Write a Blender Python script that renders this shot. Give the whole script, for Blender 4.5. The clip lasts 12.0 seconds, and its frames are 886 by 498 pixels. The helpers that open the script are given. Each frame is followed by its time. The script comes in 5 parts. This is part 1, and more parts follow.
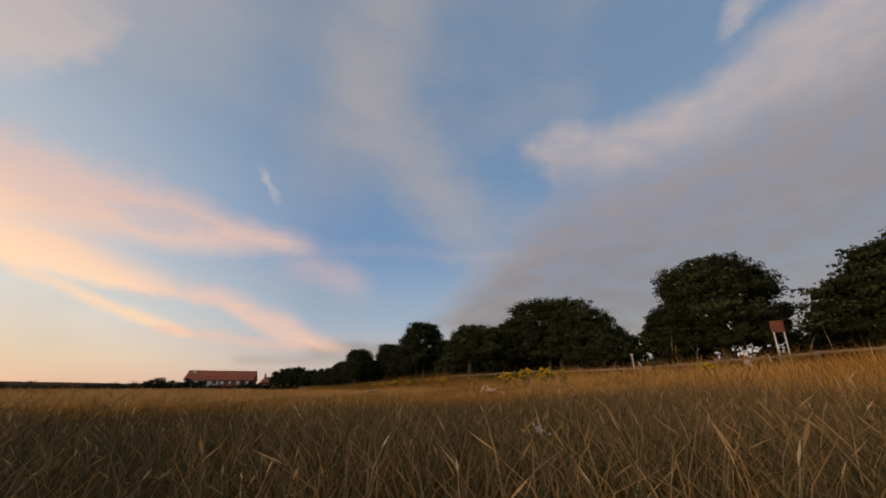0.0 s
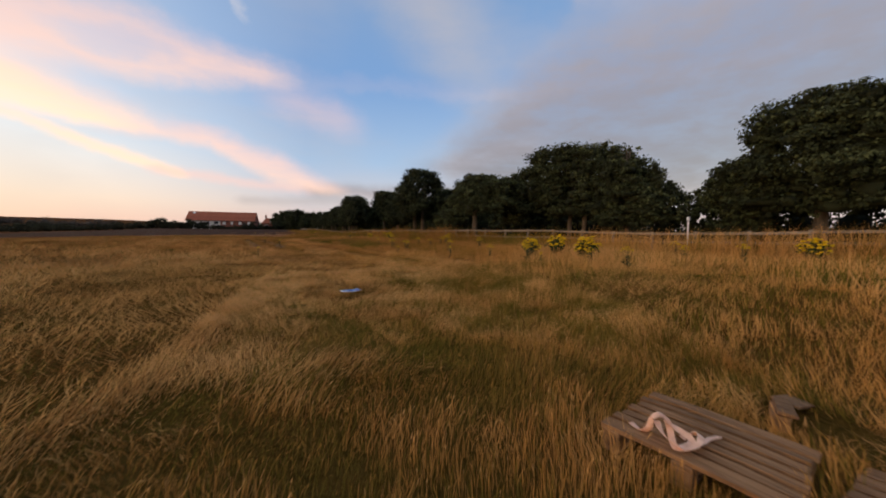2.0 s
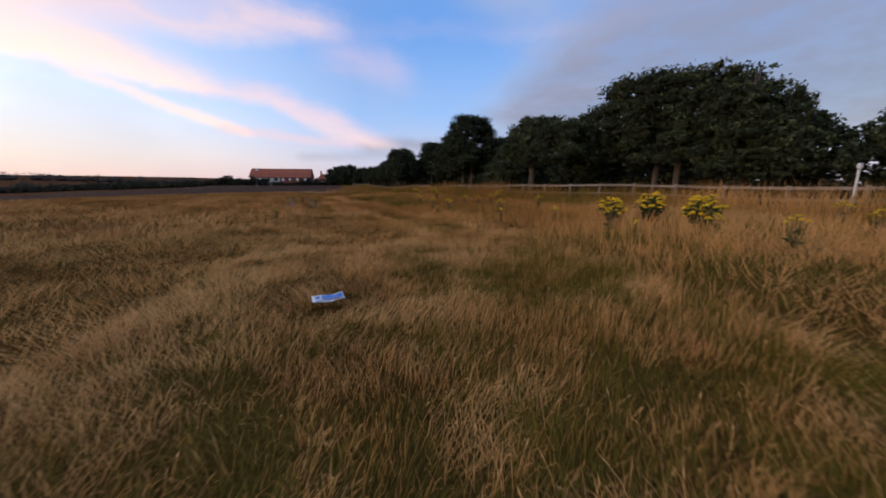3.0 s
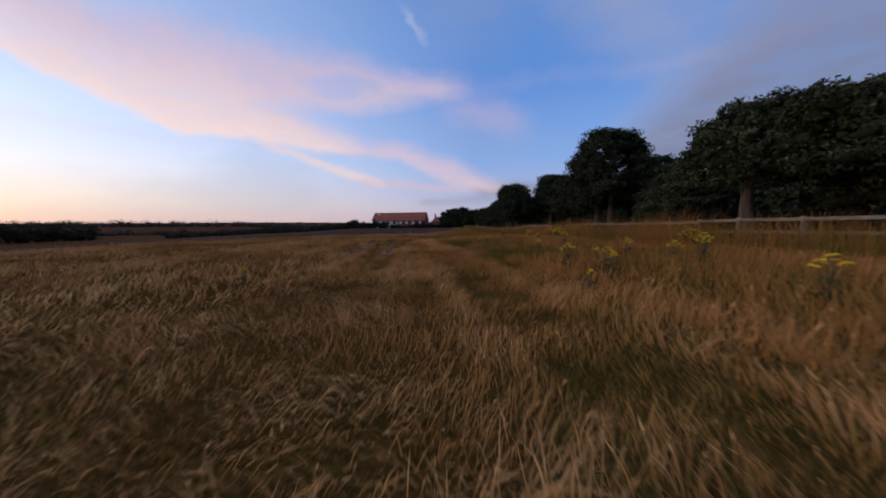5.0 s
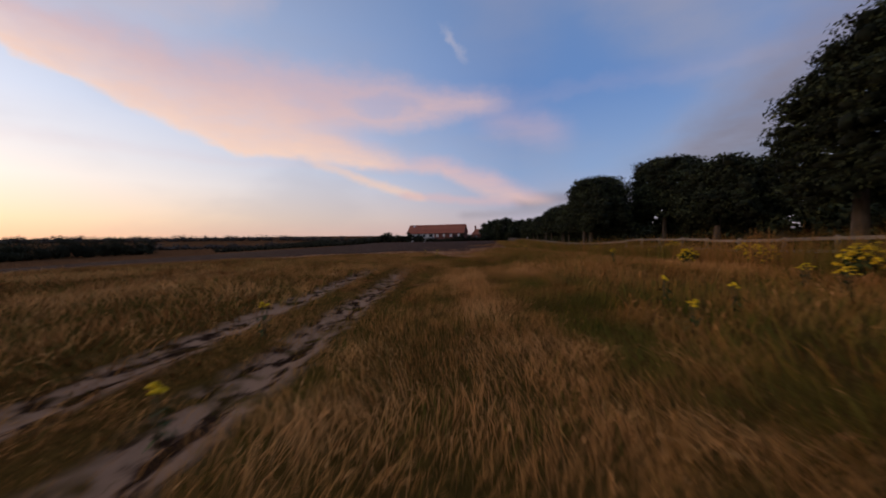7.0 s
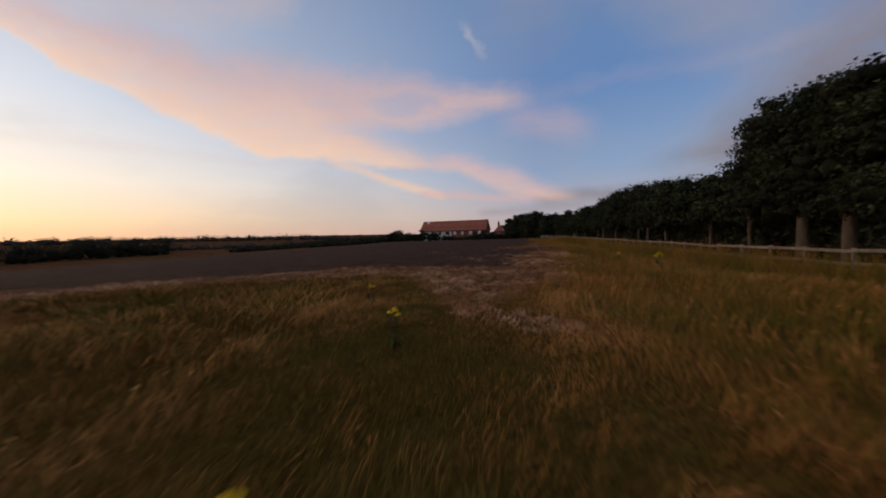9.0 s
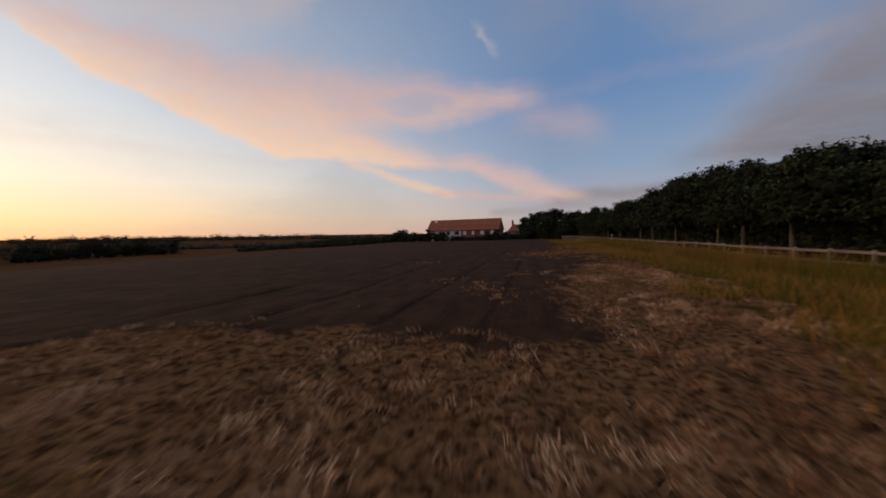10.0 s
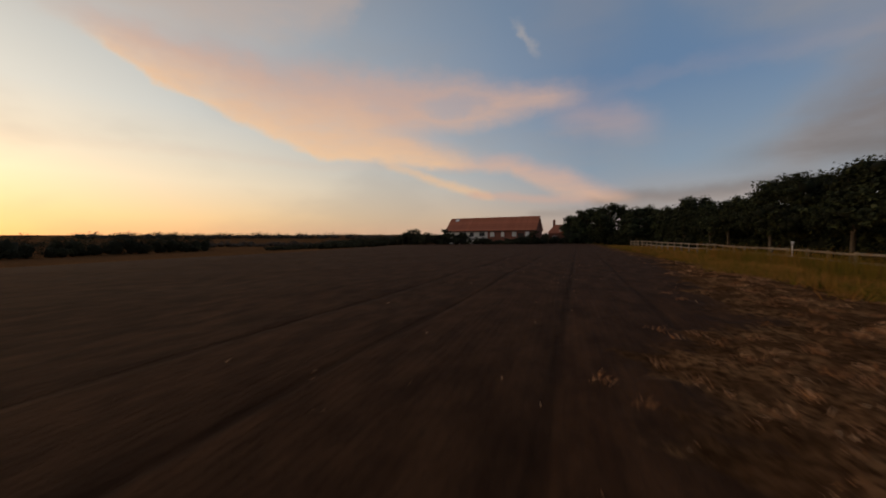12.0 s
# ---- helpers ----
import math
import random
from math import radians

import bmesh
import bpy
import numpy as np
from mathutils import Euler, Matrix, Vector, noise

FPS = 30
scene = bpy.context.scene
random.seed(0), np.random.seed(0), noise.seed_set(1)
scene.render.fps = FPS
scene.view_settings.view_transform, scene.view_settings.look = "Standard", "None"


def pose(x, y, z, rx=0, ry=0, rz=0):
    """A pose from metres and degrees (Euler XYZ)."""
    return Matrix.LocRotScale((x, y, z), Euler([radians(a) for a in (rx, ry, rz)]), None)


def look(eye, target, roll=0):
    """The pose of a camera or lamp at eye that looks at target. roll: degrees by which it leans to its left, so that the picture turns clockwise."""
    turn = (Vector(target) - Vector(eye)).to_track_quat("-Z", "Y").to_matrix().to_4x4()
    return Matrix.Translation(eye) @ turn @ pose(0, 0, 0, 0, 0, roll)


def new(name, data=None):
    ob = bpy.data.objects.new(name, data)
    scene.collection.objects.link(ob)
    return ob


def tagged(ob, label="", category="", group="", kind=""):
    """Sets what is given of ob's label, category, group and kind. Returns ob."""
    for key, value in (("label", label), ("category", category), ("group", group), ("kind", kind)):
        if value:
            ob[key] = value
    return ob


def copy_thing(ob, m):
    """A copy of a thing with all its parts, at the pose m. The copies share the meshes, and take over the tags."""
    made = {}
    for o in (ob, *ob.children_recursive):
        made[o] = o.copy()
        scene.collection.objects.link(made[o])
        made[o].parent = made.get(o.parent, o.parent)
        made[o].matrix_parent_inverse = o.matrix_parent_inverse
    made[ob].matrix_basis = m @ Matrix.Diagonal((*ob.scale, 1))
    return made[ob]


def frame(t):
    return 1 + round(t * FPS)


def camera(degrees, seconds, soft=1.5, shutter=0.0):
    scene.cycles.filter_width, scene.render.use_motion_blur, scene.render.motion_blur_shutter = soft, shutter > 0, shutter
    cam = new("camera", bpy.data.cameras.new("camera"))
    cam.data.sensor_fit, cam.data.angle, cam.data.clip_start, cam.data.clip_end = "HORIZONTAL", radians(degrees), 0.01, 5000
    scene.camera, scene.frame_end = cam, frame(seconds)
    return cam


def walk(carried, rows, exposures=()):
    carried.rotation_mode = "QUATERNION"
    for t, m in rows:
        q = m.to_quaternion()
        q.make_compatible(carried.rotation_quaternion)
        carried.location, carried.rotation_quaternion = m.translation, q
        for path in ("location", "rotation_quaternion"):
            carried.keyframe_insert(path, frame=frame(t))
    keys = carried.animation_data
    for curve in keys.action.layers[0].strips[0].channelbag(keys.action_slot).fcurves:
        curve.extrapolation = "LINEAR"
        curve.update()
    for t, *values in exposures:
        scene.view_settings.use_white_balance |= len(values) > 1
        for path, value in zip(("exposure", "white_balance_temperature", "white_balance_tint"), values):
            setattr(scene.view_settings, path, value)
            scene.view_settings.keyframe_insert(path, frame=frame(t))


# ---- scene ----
cam = camera(104.0, 12.0, soft=1.8, shutter=0.2)


def flight(x, y, z, yaw, pitch, roll):
    """Camera pose from place, heading to the left, tilt upwards and lean to the right."""
    return pose(x, y, z, 0, 0, yaw) @ pose(0, 0, 0, 90 + pitch) @ pose(0, 0, 0, 0, 0, -roll)


PATH = [
    (0.0, 0.22, 1.30, 0.24, -24.65, 22.0, -0.1),
    (0.5, 0.23, 1.36, 0.25, -25.0, 20.0, -0.1),
    (0.75, 0.30, 1.75, 0.30, -25.6, 17.8, -0.1),
    (1.0, 0.52, 2.95, 0.48, -26.0, 14.5, -0.1),
    (1.5, 1.03, 5.10, 0.90, -27.0, 5.7, -0.6),
    (2.0, 1.81, 6.07, 1.40, -25.5, -3.3, -0.9),
    (2.5, 2.49, 7.50, 1.62, -22.7, -9.0, -0.3),
    (3.0, 3.25, 8.83, 1.50, -17.0, -10.9, -0.2),
    (3.5, 4.02, 10.56, 1.22, -10.7, -9.8, -0.6),
    (4.0, 4.55, 12.47, 1.17, -5.6, -8.1, -0.4),
    (4.5, 4.87, 14.64, 1.21, -1.5, -6.0, 0.1),
    (5.0, 5.04, 17.16, 1.26, 1.5, -4.0, 0.6),
    (5.5, 5.06, 20.06, 1.30, 3.8, -2.5, 1.2),
    (6.0, 4.93, 23.41, 1.31, 5.2, -1.8, 1.1),
    (6.5, 4.56, 27.49, 1.34, 6.7, -1.5, 0.7),
    (7.0, 4.05, 31.90, 1.35, 8.0, -1.8, 1.0),
    (7.5, 3.52, 36.43, 1.37, 9.0, -2.0, 0.6),
    (8.0, 2.98, 41.11, 1.38, 9.9, -2.1, 0.5),
    (8.5, 2.43, 45.95, 1.40, 10.6, -2.1, 0.8),
    (9.0, 1.88, 51.00, 1.42, 11.3, -2.1, 1.5),
    (9.5, 1.29, 56.29, 1.47, 12.2, -2.2, 1.5),
    (10.0, 0.69, 61.80, 1.51, 13.2, -2.1, 1.3),
    (10.5, 0.12, 67.52, 1.53, 14.2, -1.9, 1.1),
    (11.0, -0.31, 73.35, 1.53, 15.2, -2.1, 0.1),
    (11.5, -0.63, 79.28, 1.55, 16.8, -1.9, -0.2),
    (12.0, -0.89, 85.28, 1.58, 19.1, -1.8, 0.4),
]
walk(cam, [(r[0], flight(*r[1:])) for r in PATH],
     exposures=[(0.0, 0.15, 7900, 13), (1.5, 0.42, 7600, 13), (2.2, 0.54, 6900, 14), (3.0, 0.53, 5750, 15), (3.7, 0.31, 5300, 17),
                (5.5, 0.03, 5550, 21), (7.0, -0.07, 6250, 22), (9.0, -0.13, 6600, 18), (10.5, -0.18, 7200, 15.5), (12.0, -0.32, 8000, 13)])



# ---- node helper ----
class Nodes:
    def __init__(self, tree):
        self.tree = tree
        tree.nodes.clear()

    def add(self, kind, **props):
        n = self.tree.nodes.new(kind)
        for k, v in props.items():
            setattr(n, k, v)
        return n

    def put(self, socket, v):
        if isinstance(v, bpy.types.NodeSocket):
            self.tree.links.new(v, socket)
        elif v is not None:
            socket.default_value = v

    def math(self, op, a, b=None, c=None, clamp=False):
        n = self.add("ShaderNodeMath", operation=op, use_clamp=clamp)
        for i, v in enumerate((a, b, c)):
            if v is not None:
                self.put(n.inputs[i], v)
        return n.outputs[0]

    def step(self, v, lo, hi, smooth=True):
        n = self.add("ShaderNodeMapRange", interpolation_type="SMOOTHSTEP" if smooth else "LINEAR")
        self.put(n.inputs[0], v)
        n.inputs[1].default_value, n.inputs[2].default_value = lo, hi
        return n.outputs[0]

    def mix(self, f, a, b, blend="MIX"):
        n = self.add("ShaderNodeMix", data_type="RGBA", blend_type=blend)
        self.put(n.inputs[0], f)
        for s, v in ((n.inputs[6], a), (n.inputs[7], b)):
            self.put(s, (*v, 1.0) if isinstance(v, tuple) and len(v) == 3 else v)
        return n.outputs[2]

    def noise(self, vec, scale, detail=4.0, rough=0.55, out=0):
        n = self.add("ShaderNodeTexNoise")
        if vec is not None:
            self.put(n.inputs["Vector"], vec)
        n.inputs["Scale"].default_value = scale
        n.inputs["Detail"].default_value = detail
        n.inputs["Roughness"].default_value = rough
        return n.outputs[out]

    def stretch(self, vec, sx, sy, sz, rz=0.0):
        n = self.add("ShaderNodeMapping")
        self.put(n.inputs["Vector"], vec)
        n.inputs["Scale"].default_value = (sx, sy, sz)
        n.inputs["Rotation"].default_value = (0, 0, radians(rz))
        return n.outputs[0]

    def ramp(self, f, stops):
        n = self.add("ShaderNodeValToRGB")
        while len(n.color_ramp.elements) < len(stops):
            n.color_ramp.elements.new(0.5)
        for e, (p, c) in zip(n.color_ramp.elements, stops):
            e.position, e.color = p, (*c, 1.0)
        self.put(n.inputs[0], f)
        return n.outputs[0]


# ---- sky ----
SUN_AZ, SUN_EL = 88.0, 3.0      # degrees to the left of +y, and up
world = bpy.data.worlds.new("dusk_sky")
scene.world = world
world.use_nodes = True
N = Nodes(world.node_tree)
way = N.add("ShaderNodeTexCoord").outputs["Generated"]
split = N.add("ShaderNodeSeparateXYZ")
N.put(split.inputs[0], way)
wx, wy, wz = split.outputs
warp = N.add("ShaderNodeSeparateXYZ")
N.put(warp.inputs[0], N.noise(way, 3.2, 3.0, 0.5, 1))
warp2 = N.add("ShaderNodeSeparateXYZ")
N.put(warp2.inputs[0], N.noise(way, 14.0, 4.0, 0.55, 1))
az0 = N.math("MULTIPLY", N.math("ARCTAN2", N.math("MULTIPLY", wx, -1.0), wy), 180 / math.pi)
el0 = N.math("MULTIPLY", N.math("ARCSINE", wz), 180 / math.pi)
el_up = N.math("MAXIMUM", el0, 0.0)
warp_amount = N.step(el0, 0.0, 35.0, False)
warp3 = N.add("ShaderNodeSeparateXYZ")
N.put(warp3.inputs[0], N.noise(N.stretch(way, 1.0, 1.0, 1.8), 38.0, 5.0, 0.6, 1))
calm = N.math("ADD", N.math("MULTIPLY", warp_amount, 0.8), 0.2)


def warped(angle, channel, sizes):
    """An angle of the sky pushed about by three sizes of noise, less towards the horizon."""
    push = None
    for w_, amount in zip((warp, warp2, warp3), sizes):
        p_ = N.math("MULTIPLY", N.math("SUBTRACT", w_.outputs[channel], 0.5), amount)
        push = p_ if push is None else N.math("ADD", push, p_)
    return N.math("ADD", angle, N.math("MULTIPLY", push, calm))


az, el = warped(az0, 0, (7.0, 4.5, 1.6)), warped(el0, 1, (5.0, 3.6, 1.5))
cool = N.ramp(N.math("DIVIDE", el_up, 60.0), [
    (0.0, (0.54, 0.46, 0.48)), (0.06, (0.45, 0.46, 0.56)), (0.17, (0.255, 0.405, 0.64)),
    (0.36, (0.128, 0.278, 0.565)), (0.7, (0.13, 0.255, 0.475)), (1.0, (0.14, 0.25, 0.44))])
warm = N.ramp(N.math("DIVIDE", el_up, 60.0), [
    (0.0, (1.20, 0.68, 0.37)), (0.05, (1.38, 1.00, 0.56)), (0.13, (1.40, 1.24, 0.96)), (0.28, (1.0, 1.08, 1.10)),
    (0.6, (0.44, 0.54, 0.66)), (1.0, (0.24, 0.33, 0.46))])
away = N.math("ABSOLUTE", N.math("SUBTRACT", az0, SUN_AZ))
warmth = N.math("SUBTRACT", 1.0, N.step(away, 8.0, 92.0, False))
sky = N.mix(warmth, cool, warm)
# cloud strokes: azimuth, elevation at both ends, half width, softness, cover, colour
PINK, MAUVE, VEIL, GREY = (0.76, 0.51, 0.50), (0.20, 0.20, 0.27), (0.38, 0.385, 0.445), (0.33, 0.32, 0.38)
STROKES = [
    (100, 44, 36, 47, 14, 0.55, (0.46, 0.43, 0.47)), (-14, 62, -8, 46, 11, 0.6, VEIL), (-8, 46, -22, 33, 8, 0.5, VEIL), (-20, 34, -30, 24, 6, 0.35, VEIL),
    (-3, 17.4, -8, 16.2, 2.6, 0.35, PINK), (8.0, 30.9, 6.2, 29.8, 0.55, 0.16, (0.62, 0.60, 0.62)), (6.4, 30.0, 4.7, 28.2, 0.75, 0.30, (0.66, 0.62, 0.62)),
    (-27, 10.0, -38, 13.0, 2.2, 0.5, (0.52, 0.45, 0.48)), (-76, 43, -84, 46, 1.6, 0.5, (0.60, 0.54, 0.54)),
    (27, 11.1, 12, 7.0, 0.75, 0.75, (1.0, 0.70, 0.50)), (14, 7.2, -4, 5.6, 0.8, 0.6, PINK),
    (-6, 5.6, -26, 6.4, 1.3, 0.7, MAUVE), (4, 3.9, -12, 4.2, 0.8, 0.5, GREY)]
# cloud banks: lower and upper edge as (azimuth, elevation), softness of both, cover, colour below and above
BANKS = [
    ([(110, 22), (70, 23), (52, 24), (40, 27), (33, 31), (29, 38)], [(110, 46), (60, 46), (36, 44), (29, 40)], 7, 9, 0.62, 1.0, (0.74, 0.60, 0.56), (0.50, 0.47, 0.52)),
    ([(74, 25), (62, 22), (40, 18), (28, 16.4), (16, 16.6), (8, 17.6), (-4, 20.0)], [(74, 24.5), (60, 25), (44, 25), (33, 25.8), (14, 24.6), (3, 22.8), (-4, 21.2)], 3.5, 4.5, 0.92, 0.8, (0.88, 0.60, 0.50), (0.64, 0.50, 0.53)),
    ([(80, 24.5), (68, 23.5), (62, 21.0), (57, 18.6), (50, 16.2), (46, 14.8), (39, 12.5), (30, 11.5), (22, 11.1), (14, 11.2), (9, 11.8)],
     [(80, 23), (68, 23.5), (60, 24), (46, 22), (34, 21.5), (22, 16.5), (14, 13.2), (9, 12.2)], 1.3, 6.0, 0.95, 0.6, (1.18, 0.81, 0.53), (0.82, 0.58, 0.51)),
    ([(20, 10.7), (13, 10.6), (8, 10.2), (4, 8.2), (0, 6.2), (-6, 5.0), (-11, 5.0)], [(20, 11.6), (13, 12.8), (9, 13.4), (5, 12.6), (0, 10.8), (-4, 8.6), (-11, 5.8)], 1.8, 3.4, 0.85, 1.0, (0.90, 0.60, 0.50), (0.72, 0.52, 0.54)),
    ([(-15, 8.6), (-30, 7.0), (-50, 4.0), (-130, 4.0)], [(-15, 9.4), (-24, 12.5), (-28, 16), (-33, 20.5), (-38, 25), (-46, 29), (-58, 32), (-90, 36), (-130, 40)], 4.0, 11.0, 0.90, 2.2, (0.170, 0.160, 0.215), (0.37, 0.325, 0.345)),
    ([(-39, 36.0), (-42, 33.5), (-46, 30), (-56, 29), (-95, 31)], [(-39, 36.8), (-43, 38.6), (-50, 39.4), (-57, 37.5), (-66, 38.5), (-95, 42)], 6.0, 5.0, 0.72, 1.0, (0.40, 0.37, 0.41), (0.62, 0.53, 0.52))]
sky = N.mix(N.math("MULTIPLY", N.step(N.noise(N.stretch(way, 1.0, 1.6, 3.0), 1.9, 4.0, 0.5), 0.45, 0.72), 0.28), sky, VEIL)
fibre = N.noise(N.stretch(way, 3.0, 7.0, 13.0, 20), 1.8, 5.0, 0.55)
for a1, e1, a2, e2, half, cover, colour in STROKES:
    lx, ly = a2 - a1, e2 - e1
    length = math.hypot(lx, ly)
    ux, uy = lx / length, ly / length
    rx_, ry_ = N.math("SUBTRACT", az, a1), N.math("SUBTRACT", el, e1)
    along = N.math("ADD", N.math("MULTIPLY", rx_, ux), N.math("MULTIPLY", ry_, uy))
    beyond = N.math("SUBTRACT", along, N.math("MINIMUM", N.math("MAXIMUM", along, 0.0), length))
    across = N.math("SUBTRACT", N.math("MULTIPLY", ry_, ux), N.math("MULTIPLY", rx_, uy))
    d = N.math("SQRT", N.math("ADD", N.math("POWER", N.math("MULTIPLY", beyond, 0.5), 2.0), N.math("POWER", across, 2.0)))
    body = N.math("SUBTRACT", 1.0, N.step(d, 0.0, half * 1.45))
    cover_here = N.math("MULTIPLY", body, N.math("MULTIPLY", N.math("ADD", 0.74, N.math("MULTIPLY", N.step(fibre, 0.3, 0.66), 0.26)), cover))
    sky = N.mix(cover_here, sky, colour)


def edge_curve(stops):
    """Elevation of a cloud's edge over the azimuth, in degrees."""
    stops = sorted(stops)
    a0_, a1_ = stops[0][0], stops[-1][0]
    f_ = N.step(az, a0_, a1_, False)
    return N.math("MULTIPLY", N.ramp(f_, [((a_ - a0_) / (a1_ - a0_), (e_ / 60.0,) * 3) for a_, e_ in stops]), 60.0)


open_sky = sky
wisps = N.noise(N.stretch(way, 2.0, 5.0, 16.0, -15), 3.1, 6.0, 0.62)
for lo_, hi_, soft_lo, soft_hi, cover, bend, c_low, c_high in BANKS:
    e_lo, e_hi = edge_curve(lo_), edge_curve(hi_)
    up_ = N.math("SUBTRACT", el, e_lo)
    thick_ = N.math("SUBTRACT", e_hi, e_lo)
    inside_lo = N.step(up_, -0.3 * soft_lo, 0.7 * soft_lo)
    inside_hi = N.math("SUBTRACT", 1.0, N.step(N.math("SUBTRACT", el, e_hi), -0.65 * soft_hi, 0.35 * soft_hi))
    thin_end = N.step(thick_, 0.1, 0.5 * soft_hi)
    grain_ = N.math("ADD", 0.66, N.math("ADD", N.math("MULTIPLY", N.step(fibre, 0.30, 0.64), 0.22), N.math("MULTIPLY", N.step(wisps, 0.25, 0.72), 0.12)))
    m_ = N.math("MULTIPLY", N.math("MULTIPLY", inside_lo, inside_hi), N.math("MULTIPLY", N.math("MULTIPLY", thin_end, grain_), cover))
    tint_ = N.math("DIVIDE", up_, N.math("MAXIMUM", thick_, 1.0), clamp=True)
    sky = N.mix(m_, sky, N.mix(N.math("POWER", tint_, bend), c_low, c_high))
# thin places where the blue shows through the main bank
for a_, e_, ra_, re_, much in ((17.5, 20.6, 7.0, 2.0, 0.45), (9.0, 15.0, 8.0, 2.0, 0.3)):
    d = N.math("ADD", N.math("POWER", N.math("DIVIDE", N.math("SUBTRACT", az, a_), ra_), 2.0), N.math("POWER", N.math("DIVIDE", N.math("SUBTRACT", el, e_), re_), 2.0))
    sky = N.mix(N.math("MULTIPLY", N.math("SUBTRACT", 1.0, N.step(d, 0.0, 1.3)), much), sky, open_sky)
nishita = N.add("ShaderNodeTexSky", sky_type="NISHITA", sun_disc=False, sun_elevation=radians(SUN_EL),
                sun_rotation=radians(-SUN_AZ))
sky = N.mix(0.05, sky, nishita.outputs[0], "ADD")
bg = N.add("ShaderNodeBackground")
N.put(bg.inputs[0], sky)
bg.inputs[1].default_value = 0.82
N.put(N.add("ShaderNodeOutputWorld").inputs[0], bg.outputs[0])

sun = new("sun", bpy.data.lights.new("sun", "SUN"))
sun.data.energy, sun.data.angle, sun.data.color = 0.25, radians(10), (1.0, 0.62, 0.38)
sun_from = Vector((-math.sin(radians(SUN_AZ)), math.cos(radians(SUN_AZ)), math.tan(radians(SUN_EL + 3)))) * 100
sun.matrix_world = look(sun_from, (0, 0, 0))


# ---- materials ----
def material(name, rough=0.8, spec=0.3, metal=0.0):
    m = bpy.data.materials.new(name)
    m.use_nodes = True
    n = Nodes(m.node_tree)
    b = n.add("ShaderNodeBsdfPrincipled")
    b.inputs["Roughness"].default_value, b.inputs["Metallic"].default_value = rough, metal
    b.inputs["Specular IOR Level"].default_value = spec
    n.put(n.add("ShaderNodeOutputMaterial").inputs[0], b.outputs[0])
    return m, n, b


def where(n):
    return n.add("ShaderNodeNewGeometry").outputs["Position"]


def bumped(n, b, height, strength, dist):
    k = n.add("ShaderNodeBump")
    k.inputs["Strength"].default_value, k.inputs["Distance"].default_value = strength, dist
    n.put(k.inputs["Height"], height)
    n.put(b.inputs["Normal"], k.outputs[0])


def speckled(name, dark, light, scale, rough=0.85, bump=0.3, stretch=(1, 1, 1), per_object=0.0, spec=0.25):
    """A two-tone surface with fine grain, larger stains and relief."""
    m, n, b = material(name, rough, spec)
    p = n.stretch(n.add("ShaderNodeTexCoord").outputs["Object"], *stretch)
    f = n.math("ADD", n.math("MULTIPLY", n.noise(p, scale, 6), 0.65), n.math("MULTIPLY", n.noise(p, scale * 0.13, 3), 0.35))
    c = n.mix(n.step(f, 0.3, 0.7), dark, light)
    if per_object:
        r = n.add("ShaderNodeObjectInfo").outputs["Random"]
        c = n.mix(1.0, c, n.mix(r, (1 - per_object,) * 3, (1 + per_object,) * 3), "MULTIPLY")
    n.put(b.inputs["Base Color"], c)
    bumped(n, b, n.noise(p, scale * 2, 4), bump, 0.02)
    return m


def toned(name, stops, rough=0.8, patch=0.35, patch_colour=None, patch_scale=0.16, ripe=None, lift=0.0, spec=0.15):
    """Blades or leaves: colour from the stored tone of each blade, shifted in broad patches over the ground."""
    m, n, b = material(name, rough, spec)
    tone = n.add("ShaderNodeAttribute", attribute_name="tone").outputs["Fac"]
    c = n.ramp(tone, stops)
    if patch_colour:
        f = n.step(n.noise(where(n), patch_scale, 3), 0.45, 0.68)
        c = n.mix(n.math("MULTIPLY", f, patch), c, patch_colour)
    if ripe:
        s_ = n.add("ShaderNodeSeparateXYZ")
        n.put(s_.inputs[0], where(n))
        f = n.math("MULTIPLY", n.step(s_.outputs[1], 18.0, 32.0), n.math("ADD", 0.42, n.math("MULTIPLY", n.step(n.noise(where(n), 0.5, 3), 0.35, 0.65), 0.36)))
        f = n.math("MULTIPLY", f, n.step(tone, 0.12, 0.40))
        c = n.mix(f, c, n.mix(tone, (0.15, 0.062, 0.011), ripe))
    n.put(b.inputs["Base Color"], c)
    if lift:
        # thin blades scatter light all round, so their shading leans to that of the sward as a whole
        up_ = n.add("ShaderNodeVectorMath", operation="SCALE")
        n.put(up_.inputs[0], n.add("ShaderNodeNewGeometry").outputs["Normal"])
        up_.inputs["Scale"].default_value = 1 - lift
        sum_ = n.add("ShaderNodeVectorMath", operation="ADD")
        n.put(sum_.inputs[0], up_.outputs[0])
        sum_.inputs[1].default_value = (-0.25 * lift, -0.1 * lift, lift)
        unit = n.add("ShaderNodeVectorMath", operation="NORMALIZE")
        n.put(unit.inputs[0], sum_.outputs[0])
        n.put(b.inputs["Normal"], unit.outputs[0])
    return m


